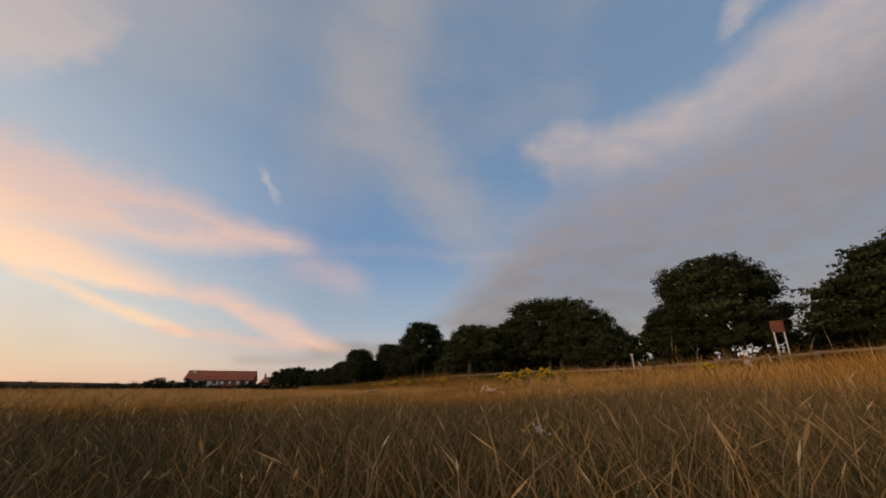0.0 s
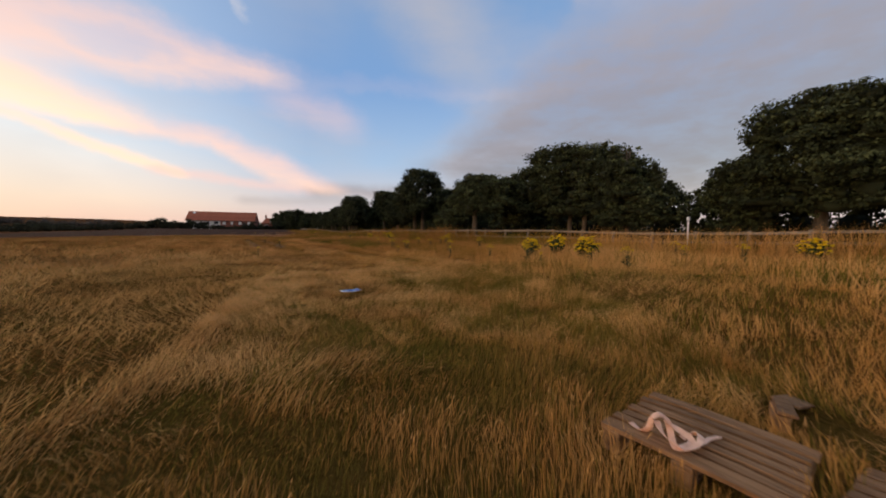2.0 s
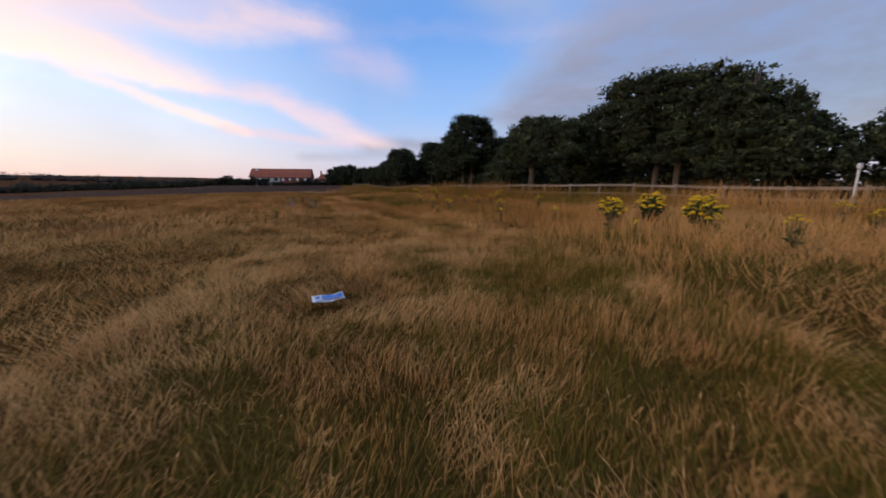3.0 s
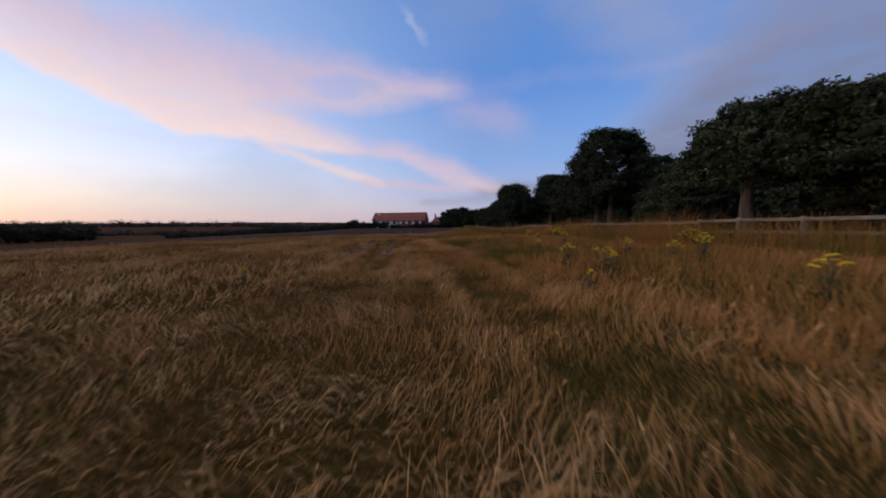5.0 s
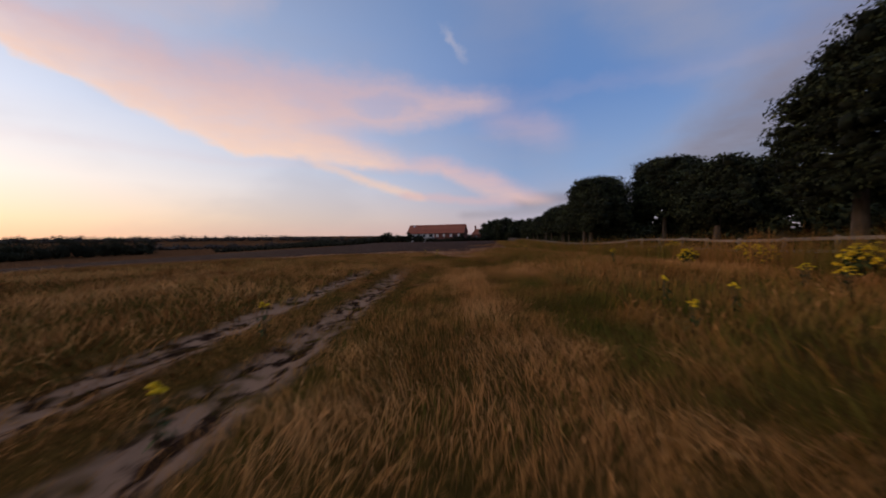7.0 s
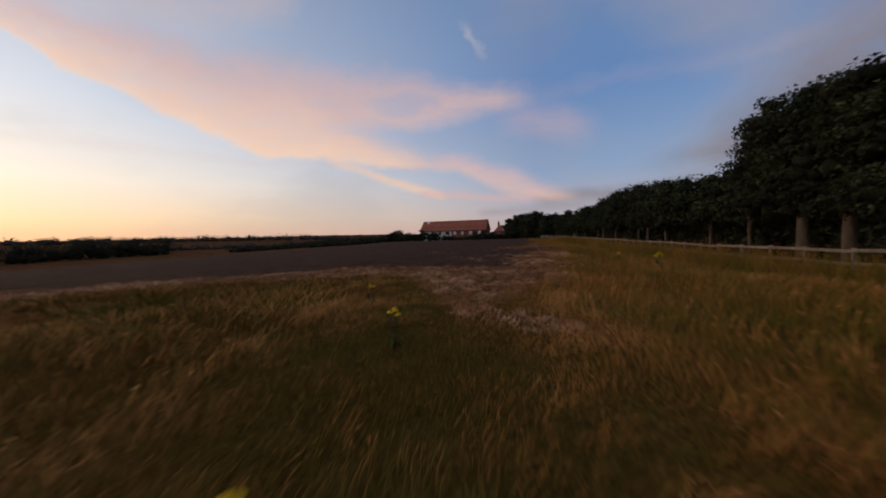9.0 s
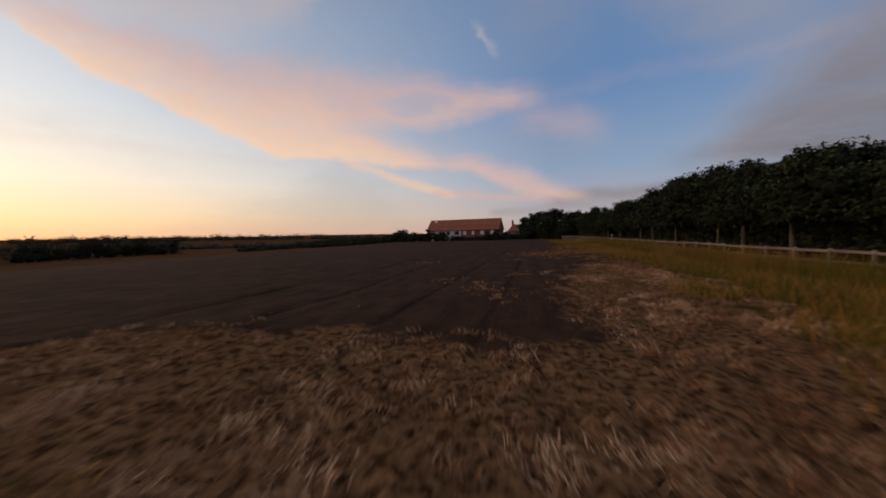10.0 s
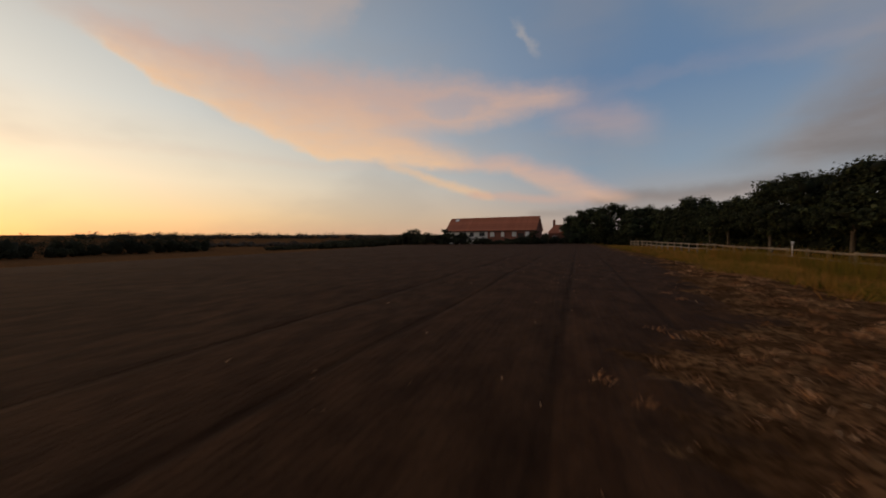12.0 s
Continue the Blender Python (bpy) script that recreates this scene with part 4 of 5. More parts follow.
def cottage():
    W, D, E, R = 8.0, 6.5, 3.0, 5.6
    ob = thing("cottage", pose(-0.8, 196, -0.2, 0, 0, -4), "small tiled cottage with two chimneys", "house")
    bm = box((W, D, E), pose(0, 0, E / 2))
    part("wall", bm, M_BRICK, ob)
    bm = bmesh.new()
    v = [bm.verts.new(p) for p in ((-W / 2 - 0.3, -D / 2 - 0.3, E), (W / 2 + 0.3, -D / 2 - 0.3, E), (W / 2 + 0.3, D / 2 + 0.3, E), (-W / 2 - 0.3, D / 2 + 0.3, E), (-W / 2 + 1.5, 0, R), (W / 2 - 1.5, 0, R))]
    for q in ((0, 1, 5, 4), (1, 2, 5), (2, 3, 4, 5), (3, 0, 4), (3, 2, 1, 0)):
        bm.faces.new([v[i_] for i_ in q])
    roof = part("roof", bm, M_ROOF, ob)
    for cx in (-2.6, 2.2):
        part("chimney", box((0.7, 0.6, 2.2), pose(cx, 0, R + 0.3), 0.03), M_BRICK, roof)
        part("chimney_pot", add_tube(bmesh.new(), [(cx, 0, R + 1.35), (cx, 0, R + 1.75)], [0.14, 0.12], 10), M_ROOF, roof)
    part("dormer", box((1.6, 1.2, 1.1), pose(0, -D / 2 + 0.9, E + 0.8), 0.03), M_RENDER, roof)
    for wx_ in (-2.2, 2.2):
        win = new("window")
        win.parent = ob
        win.matrix_basis = pose(wx_, -D / 2 - 0.03, 1.7)
        part("frame", box((1.3, 0.08, 1.1), Matrix(), 0.02), M_WHITE, win)
        part("pane", box((1.05, 0.03, 0.85), pose(0, -0.04, 0)), M_GLASS, win)


cottage()


# ---- pallets with a strap ----
def pallet(m, across, along, boards, label):
    ob = thing("pallet", m, label, "pallet", "pallets in the grass")
    # the outer boards are wider than those between
    widths = [1.35 if k in (0, boards - 1) else 0.92 + 0.14 * rt.random() for k in range(boards)]
    pitch = across / sum(widths)
    at_ = -across / 2
    for k, w in enumerate(widths):
        bm = box((w * pitch - 0.032, along + rt.normal() * 0.012, 0.024), Matrix(), 0.002)
        bmesh.ops.subdivide_edges(bm, edges=[e_ for e_ in bm.edges if e_.calc_length() > 0.5 * along], cuts=3)
        for v_ in bm.verts:
            wear = abs(v_.co.y) / along
            v_.co.x += rt.normal() * 0.003
            v_.co.z += rt.normal() * 0.0015 - 0.012 * (wear > 0.45) * rt.random()
        linked_ = part("board", bm, M_PALLET, ob)
        linked_.matrix_basis = pose(at_ + w * pitch / 2, rt.normal() * 0.006, 0.135, rt.normal() * 0.5, rt.normal() * 1.5, rt.normal() * 0.5)
        at_ += w * pitch
    for y_ in (-along / 2 + 0.06, 0, along / 2 - 0.06):
        part("bearer", box((across, 0.1, 0.022), pose(0, y_, 0.112), 0.004), M_PALLET, ob)
        for x_ in (-across / 2 + 0.06, 0, across / 2 - 0.06):
            part("block", box((0.12, 0.1, 0.09), pose(x_, y_, 0.056), 0.008), M_PALLET, ob)
        part("skid", box((across, 0.1, 0.022), pose(0, y_, 0.0), 0.004), M_PALLET, ob)
    return ob


pallet(pose(4.13, 7.21, 0.0 + float(ground_z(4.13, 7.2)), 1, 0, 12), 0.78, 0.88, 7, "grey-brown wooden pallet with a pale strap on it")
pallet(pose(4.23, 6.28, -0.02 + float(ground_z(4.23, 6.28)), -2, 1, 4), 1.02, 0.76, 9, "grey-brown wooden pallet lying in long grass")
scrap = thing("broken_pallet", pose(5.1, 7.1, 0.0 + float(ground_z(5.1, 7.1)), 0, 0, 24), "broken end of a weathered pallet", "pallet")
part("block", box((0.26, 0.09, 0.11), pose(-0.1, 0.12, 0.09), 0.008), M_PALLET, scrap)
part("board", box((0.34, 0.1, 0.022), pose(-0.08, 0.1, 0.158, 4, 3, 2), 0.004), M_PALLET, scrap)
part("board", box((0.42, 0.16, 0.022), pose(0.3, 0.02, 0.08, 8, 12, -18), 0.004), M_PALLET, scrap)
part("block", box((0.1, 0.12, 0.1), pose(0.12, 0.1, 0.05), 0.008), M_PALLET, scrap)


def add_ribbon(bm, points, width, thick, twist=0.0):
    """A flat strip along points, lying mostly on its face."""
    rings = []
    for k, p in enumerate(points):
        p = Vector(p)
        t_ = (Vector(points[min(k + 1, len(points) - 1)]) - Vector(points[max(k - 1, 0)])).normalized()
        n0 = Vector((math.sin(twist * k) * 0.8, 0.3 * math.cos(twist * k), 1)).normalized()
        side = t_.cross(n0).normalized() * width / 2
        up_ = side.cross(t_).normalized() * thick / 2
        rings.append([bm.verts.new(p + a_ * side + c_ * up_) for a_, c_ in ((-1, -1), (1, -1), (1, 1), (-1, 1))])
    for r0, r1 in zip(rings[:-1], rings[1:]):
        for j in range(4):
            bm.faces.new((r0[j], r0[(j + 1) % 4], r1[(j + 1) % 4], r1[j]))
    bm.faces.new(rings[0][::-1])
    bm.faces.new(rings[-1])


def smooth_line(points, steps=5):
    """Points of a smooth curve through the given ones."""
    p_ = [Vector(points[0])] + [Vector(q) for q in points] + [Vector(points[-1])]
    out = []
    for a_, b_, c_, d_ in zip(p_[:-3], p_[1:-2], p_[2:-1], p_[3:]):
        for k in range(steps):
            t_ = k / steps
            out.append(0.5 * (2 * b_ + (c_ - a_) * t_ + (2 * a_ - 5 * b_ + 4 * c_ - d_) * t_ ** 2 + (3 * b_ - a_ - 3 * c_ + d_) * t_ ** 3))
    return out + [Vector(points[-1])]


strap = thing("strap", pose(3.90, 7.26, 0.152 + float(ground_z(3.9, 7.26))), "pale webbing strap knotted on the pallet", "strap")
bm = bmesh.new()
add_ribbon(bm, smooth_line([(-0.07, 0.22, 0.006), (-0.10, 0.13, 0.01), (-0.09, 0.09, 0.05), (-0.08, 0.08, 0.11), (-0.03, 0.06, 0.13), (0.01, 0.04, 0.08), (-0.02, 0.0, 0.03),
                            (-0.08, -0.06, 0.012), (-0.06, -0.12, 0.03), (0.02, -0.13, 0.05), (0.09, -0.09, 0.06), (0.10, -0.04, 0.03), (0.03, -0.03, 0.02)]), 0.036, 0.004, 0.16)
add_ribbon(bm, smooth_line([(-0.05, 0.07, 0.09), (-0.10, 0.0, 0.06), (-0.09, -0.08, 0.03), (-0.02, -0.09, 0.02), (0.05, -0.07, 0.03), (0.03, 0.0, 0.06), (-0.01, 0.05, 0.09)]), 0.036, 0.004, 0.22)
add_ribbon(bm, smooth_line([(0.02, -0.10, 0.03), (0.10, -0.10, 0.012), (0.19, -0.09, 0.006), (0.28, -0.10, 0.005)]), 0.04, 0.004)
part("webbing", bm, M_ROPE, strap)


# ---- litter ----
def sheet_grid(w, h, nx, ny, curl, lift, seed):
    bm = bmesh.new()
    rows = []
    for j in range(ny + 1):
        row = []
        for i_ in range(nx + 1):
            u_, v_ = i_ / nx - 0.5, j / ny - 0.5
            row.append(bm.verts.new((u_ * w, v_ * h, curl * (u_ * u_ + v_ * v_) + 0.02 * h * math.sin(9 * u_ + 5 * v_ + seed) + lift)))
        rows.append(row)
    for j in range(ny):
        for i_ in range(nx):
            f_ = bm.faces.new((rows[j][i_], rows[j][i_ + 1], rows[j + 1][i_ + 1], rows[j + 1][i_]))
            f_.smooth = True
    g = bmesh.ops.extrude_face_region(bm, geom=bm.faces[:])
    bmesh.ops.translate(bm, vec=(0, 0, -0.003), verts=[e for e in g["geom"] if isinstance(e, bmesh.types.BMVert)])
    bmesh.ops.recalc_face_normals(bm, faces=bm.faces)
    return bm


bag = thing("printed_sheet", pose(3.1, 12.95, 0.14 + float(ground_z(3.1, 12.95)), -3, -2, 6), "white plastic sheet with a blue printed panel", "litter")
part("sheet", sheet_grid(0.36, 0.30, 8, 8, 0.05, 0.02, 1), M_SHEET, bag)
p_ = part("panel", sheet_grid(0.23, 0.17, 8, 6, 0.04, 0.0, 1), M_BLUE, bag, "blue printed panel")
p_.matrix_basis = pose(0.045, 0.01, 0.031)
for by_, bw_ in ((0.10, 0.05), (0.06, 0.06), (0.02, 0.04), (-0.11, 0.05)):
    bar_ = part("bar", sheet_grid(bw_, 0.012, 2, 1, 0.0, 0.0, 1), M_BLUE, bag, "blue line of print")
    bar_.matrix_basis = pose(-0.12, by_, 0.040)
m_ = part("mark", sheet_grid(0.06, 0.025, 3, 1, 0.02, 0.03, 1), M_RED, bag, "red printed mark")
m_.matrix_basis = pose(0.08, -0.115, 0.004)
scrap_paper = thing("paper_scrap", pose(1.22, 2.55, 0.07 + float(ground_z(1.22, 2.55)), 30, 10, 30), "crumpled white paper scrap in the grass", "litter")
part("sheet", sheet_grid(0.075, 0.055, 5, 4, 0.05, 0.0, 3), M_SHEET, scrap_paper)


# ---- ragwort ----
def flower_head(seed):
    """A flat-topped, bumpy cluster of small yellow flowers."""
    rng = np.random.default_rng(seed)
    vs, fs = [np.array((0.0, 0.0, 0.03))], []
    for r_ in range(1, 5):
        for k in range(12):
            a = k * math.pi / 6 + 0.26 * (r_ % 2)
            rad = 0.015 * r_ * (1 + 0.35 * rng.normal())
            vs.append(np.array((rad * math.cos(a), rad * math.sin(a), 0.02 - 0.0022 * r_ * r_ + 0.010 * rng.normal())))
    for k in range(0, 12, 2):
        fs.append((0, 1 + k, 1 + (k + 1) % 12, 1 + (k + 2) % 12))
    for r_ in range(3):
        for k in range(12):
            a, b_ = 1 + r_ * 12, 13 + r_ * 12
            fs.append((a + k, b_ + k, b_ + (k + 1) % 12, a + (k + 1) % 12))
    return mesh_of("flower_head", vs, fs, [M_YELLOW], False, rng.random(len(vs)))


HEADS = [flower_head(q) for q in (31, 32, 33)]
M_WEED_STEM = speckled("weed_stem", (0.06, 0.05, 0.02), (0.14, 0.11, 0.04), 20.0, 0.8, 0.2)


def ragwort(seed, h, spread, heads, leafy, ragged=0.2):
    rng = np.random.default_rng(seed)
    ob = thing("ragwort", pose(0, 0, 0), "yellow-flowered ragwort standing in dry grass", "plant", "ragwort plants")
    tops = []
    for k in range(heads):
        a, r = rng.random() * 6.28, spread * rng.random() ** 0.6
        dome_ = 1 - (0.42 if heads > 20 else 0.18) * (r / spread) ** 2
        e0 = Vector((r * math.cos(a), r * math.sin(a), h * dome_ * (1 - ragged * rng.random() ** 2)))
        part("stem", add_tube(bmesh.new(), [(e0.x * 0.15, e0.y * 0.15, -0.03), (e0.x * 0.5, e0.y * 0.5, e0.z * 0.5), e0], [0.006, 0.004, 0.003], 5), M_WEED_STEM, ob)
        tops.append(e0)
    n_ = leafy
    pick = rng.integers(0, heads, n_)
    c = np.array([tops[i_] for i_ in pick]) * ((0.08 + 0.5 * rng.random((n_, 1))) if heads < 20 else (0.10 + 0.82 * rng.random((n_, 1)))) + rng.normal(size=(n_, 3)) * 0.05
    d_ = rng.normal(size=(n_, 3))
    d_ /= np.linalg.norm(d_, axis=1)[:, None]
    e_ = np.cross(d_, rng.normal(size=(n_, 3)))
    e_ /= np.linalg.norm(e_, axis=1)[:, None]
    s_ = 0.06 * (0.5 + rng.random((n_, 1)))
    v = np.stack([c - d_ * s_, c + e_ * s_ * 0.35, c + d_ * s_, c - e_ * s_ * 0.35], 1).reshape(-1, 3)
    linked("leaves", mesh_of("leaves", v, np.arange(n_ * 4).reshape(-1, 4), [M_WEED], False, np.repeat(rng.random(n_), 4)), ob)
    for k, t_ in enumerate(tops):
        linked("flower_head", HEADS[k % 3], ob, pose(*t_, 0, 0, 50 * k) @ Matrix.Scale(0.92 if heads > 20 else 0.52, 4), "bright yellow flower head")
    return ob


forms = [ragwort(1, 0.74, 0.38, 52, 420, 0.6), ragwort(2, 0.60, 0.17, 12, 24, 0.1), ragwort(3, 0.48, 0.08, 5, 10, 0.1), ragwort(4, 0.80, 0.42, 40, 900, 0.15)]
tagged(forms[3], "dense green ragwort bush capped with yellow flowers")
FLOWERS = [(11.4, 17.6, 0), (12.1, 16.8, 3), (12.1, 15.3, 0), (17.2, 10.9, 0), (10.8, 12.7, 1), (10.3, 16.4, 1), (9.6, 14.9, 2), (11.0, 14.2, 1), (10.0, 18.6, 1), (8.6, 19.6, 2), (9.4, 21.2, 1),
           (14.4, 13.2, 1), (13.4, 16.2, 1), (15.4, 12.0, 1), (16.2, 14.6, 1), (12.6, 19.4, 1), (11.6, 22.0, 1), (13.6, 29.8, 0), (10.0, 25.0, 1), (10.2, 27.5, 1), (8.4, 24.7, 1), (7.9, 25.7, 1),
           (7.3, 22.8, 2), (8.7, 26.0, 2), (10.8, 25.3, 1), (11.8, 26.6, 1), (8.3, 24.2, 2), (1.0, 23.7, 2), (12.3, 40.9, 0), (13.8, 42.4, 0), (8.6, 31.7, 1), (10.2, 33.2, 1),
           (13.6, 51.8, 3), (9.9, 49.7, 1), (12.2, 51.4, 1), (11.7, 46.7, 0), (13.3, 46.0, 3), (12.9, 44.6, 0), (10.8, 40.4, 1), (6.6, 36.7, 2), (7.8, 37.9, 2), (7.2, 38.8, 2), (1.9, 33.8, 2),
           (0.9, 36.3, 2), (10.5, 39.2, 1), (0.8, 52.1, 2), (0.4, 55.1, 2), (11.3, 64.4, 1), (-0.9, 57.5, 2), (7.3, 65.3, 1), (6.7, 68.2, 2), (11.5, 58.0, 1), (12.9, 37.4, 1)]
used = set()
for k, (fx, fy, kind_) in enumerate(FLOWERS):
    m = pose(fx, fy, float(ground_z(fx, fy)), 0, 0, 67 * k) @ Matrix.Scale(0.9 + 0.25 * rt.random(), 4)
    if kind_ in used:
        copy_thing(forms[kind_], m)
    else:
        forms[kind_].matrix_basis = m
        used.add(kind_)


# ---- grass ----
def corridor(y):
    """Middle of the mown strip that runs up the meadow."""
    return np.interp(y, [0, 5, 10, 20, 30, 50, 60, 100], [0.3, 1.2, 3.8, 5.0, 4.3, 2.0, 1.0, 0.0])


def blades(name, rng, x, y, h, w, lean_az, lean, segs, tone, mat, label, seed_heads=0.0):
    """Tapered grass blades, bent over by 'lean' (0 upright, 1 flat) towards lean_az. Tone darkens to the root: duller
    stems, and the shade between them painted in.
    """
    n_ = len(x)
    z = ground_z(x, y) - 0.015
    az_ = rng.random(n_) * 2 * math.pi
    sx, sy = np.cos(az_) * w, np.sin(az_) * w
    lx, ly = np.cos(lean_az), np.sin(lean_az)
    base = np.stack([x, y, z], -1)

    def at(t):
        out = lean * h * (0.35 * t + 0.65 * t * t)
        return base + np.stack([lx * out, ly * out, h * t * np.sqrt(np.maximum(1 - (lean * (0.35 + 0.5 * t)) ** 2, 0.05))], -1)

    side = np.stack([sx, sy, np.zeros(n_)], -1)
    if segs == 1:
        v = np.stack([base - side, base + side, at(1.0)], 1).reshape(-1, 3)
        f_ = np.arange(n_ * 3).reshape(-1, 3)
        # dark root tone also stands in for shade among the stems
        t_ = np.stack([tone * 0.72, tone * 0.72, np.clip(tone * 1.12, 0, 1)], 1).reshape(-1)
    else:
        p1, p2 = at(0.55), at(1.0)
        v = np.stack([base - side, base + side, p1 + side * 0.75, p1 - side * 0.75, p2], 1).reshape(-1, 3)
        i_ = np.arange(n_)[:, None] * 5
        f_ = np.concatenate([i_ + [0, 1, 2], i_ + [0, 2, 3], i_ + [3, 2, 4]], 1).reshape(-1, 3)
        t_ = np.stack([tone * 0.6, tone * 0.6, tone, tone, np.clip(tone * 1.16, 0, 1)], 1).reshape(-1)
        if seed_heads:
            k = rng.random(n_) < seed_heads
            tip, mid_ = p2[k], at(0.8)[k]
            d_ = tip - mid_
            s2 = side[k] * 1.6
            q0 = len(v)
            hv = np.stack([mid_, (mid_ + tip) / 2 + s2, tip + d_ * 0.3, (mid_ + tip) / 2 - s2], 1).reshape(-1, 3)
            j = q0 + np.arange(k.sum())[:, None] * 4
            v = np.concatenate([v, hv])
            f_ = np.concatenate([f_, np.concatenate([j + [0, 1, 2], j + [0, 2, 3]], 1).reshape(-1, 3)])
            t_ = np.concatenate([t_, np.repeat(np.clip(tone[k] + 0.25, 0, 1), 4)])
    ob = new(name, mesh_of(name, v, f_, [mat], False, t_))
    return tagged(ob, label, "grass", kind="stuff")


TABLE = np.random.default_rng(77).uniform(-1, 1, (64, 64))


def wave(x, y, s, ph=0.0):
    """Slow patchiness of the sward: two octaves of smooth noise, about -1 to 1."""
    out = 0
    for amp, f_, o in ((0.75, 0.33 * s, 3.7 * ph), (0.45, 0.81 * s, 9.1 * ph + 5)):
        u_, v_ = x * f_ + o, y * f_ + o * 1.7
        i_, j_ = np.floor(u_).astype(int), np.floor(v_).astype(int)
        a_, b_ = u_ - i_, v_ - j_
        a_, b_ = a_ * a_ * (3 - 2 * a_), b_ * b_ * (3 - 2 * b_)
        t00, t10 = TABLE[i_ % 64, j_ % 64], TABLE[(i_ + 1) % 64, j_ % 64]
        t01, t11 = TABLE[i_ % 64, (j_ + 1) % 64], TABLE[(i_ + 1) % 64, (j_ + 1) % 64]
        out = out + amp * ((t00 * (1 - a_) + t10 * a_) * (1 - b_) + (t01 * (1 - a_) + t11 * a_) * b_)
    return np.clip(out * 1.5, -1, 1)


def scatter(rng, density, x0, x1, y0, y1):
    n_ = int(density * (x1 - x0) * (y1 - y0))
    return rng.uniform(x0, x1, n_), rng.uniform(y0, y1, n_)


rg = np.random.default_rng(21)


def sward(name, rng, x, y, segs, w, tall, label, seed_heads=0.0, lodged=0.0, comb=1.0, dull=0.0, vary=0.05, mat=None):
    """Meadow blades at places where there is neither straw, soil nor a bare rut."""
    d = np.minimum(y - straw_edge(x), straw_right(y) - x) + 0.9 * wave(x, y, 1.4)
    keep = d < rng.normal(0, 0.35, len(x))
    bare = (np.exp(-((x + 0.125 * y - 4.6) / 0.34) ** 2) + np.exp(-((x + 0.125 * y - 6.1) / 0.44) ** 2)) * soft(y, 29, 34) * (1 - soft(y, 43, 49)) * (0.55 + 0.45 * soft(wave(x, y, 2.4, 6), -0.6, 0.1))
    keep &= rng.random(len(x)) > bare * 0.95
    keep &= ~((((np.abs(x - 4.13 + 0.21 * (y - 7.21)) < 0.38) & (np.abs(y - 7.21) < 0.43)) | ((np.abs(x - 4.23) < 0.50) & (np.abs(y - 6.28) < 0.37))))
    keep &= ~((np.abs(x - 3.1) < 0.19) & (np.abs(y - 12.95) < 0.17))
    keep &= np.hypot(x - 5.15, y - 6.98) > 0.36
    keep &= np.hypot(x - 0.25, y - 1.4) > 0.45
    x, y = x[keep], y[keep]
    n_ = len(x)
    right = soft(x - corridor(y), -1.5, 4)
    lodge = np.clip(0.45 + 0.55 * wave(x, y, 1.6, 3) + 0.25 * (1 - right) + lodged, 0, 1)
    fine_ = 1.0 if w < 0.006 else 0.4
    clump = fine_ * wave(x, y, 5.0)
    h = tall * (0.6 + 0.5 * rng.random(n_)) * (0.75 + 0.35 * right + 0.22 * clump + 0.2 * lodge) * (1 + 0.65 * soft(x - 0.25 * y, 0.8, 4.0) * (1 - soft(y, 3.5, 5.5)))
    flat_ = np.clip(0.14 + 0.50 * lodge + 0.16 * rng.normal(size=n_), 0.02, 0.95)
    mat_ = fine_ * soft(wave(x, y, 3.1, 4), 0.15, 0.75) * soft(y, 4.0, 6.0)
    hollow = fine_ * soft(wave(x, y, 4.4, 9), 0.25, 0.85) * soft(y, 4.0, 6.0)
    streak = wave(x * 4.0 + 0.5 * y, y * 0.4, 1.5, 12) * soft(y, 14, 20) * (1 - soft(y, 44, 52))
    h = h * (1 + 0.2 * mat_ - 0.42 * hollow + 0.22 * streak)
    flat_ = np.clip(flat_ + 0.50 * mat_ + 0.10 * hollow + 0.22 * soft(corridor(y) - x, 0.0, 2.5), 0.02, 0.96)
    az_ = 2 * math.pi * (0.1 + 0.38 * wave(x, y, 1.1, 1) + 0.22 * wave(x, y, 2.7, 5)) + rng.normal(size=n_) * (0.95 + 0.6 * (1 - lodge)) / comb
    west_side = soft(corridor(y) - x, 1.0, 5.0) * (1 - soft(y, 26, 42))
    lush = soft(x - 0.3 - 0.62 * (y - 9.3) + 0.7 * wave(x, y, 1.8, 11), -0.6, 1.0) * soft(y, 6.0, 9.0) * (1 - soft(y, 13.0, 17.5)) * (1 - 0.55 * soft(x, 6.0, 9.0)) * (0.72 + 0.42 * wave(x, y, 2.2, 2))
    lush = np.clip(lush, 0, 1)
    green = 0.10 + 0.68 * lush + 0.34 * soft(wave(x, y, 1.2, 8), 0.0, 0.9) + 0.22 * hollow - 0.15 * mat_ + 0.08 * soft(y, 44, 52) + 0.12 * (1 - soft(y, 4.5, 6)) + 0.28 * soft(x - corridor(y), 1.0, 3.0) * soft(y, 46, 52)
    green = np.clip(green * (1 - 0.75 * west_side * (1 - lush)) * (1 - 0.6 * soft(y, 14, 18) * (1 - soft(y, 42, 50))), 0, 0.85)
    tone = 0.47 + 0.14 * lodge + vary * rng.normal(size=n_) + 0.10 * clump - dull + 0.14 * mat_ - 0.20 * hollow + 0.20 * streak + 0.14 * wave(x, y, 1.3, 14) + 0.16 * west_side + 0.10 * soft(corridor(y) - x, 0.5, 4.0) * soft(y, 11, 15) * (1 - soft(y, 24, 30)) + 0.05 * soft(y, 5.5, 8) * (1 - soft(y, 12, 16)) + 0.20 * (1 - soft(y, 14, 20)) * (0.25 + 0.75 * soft(y, 5.5, 8.5))
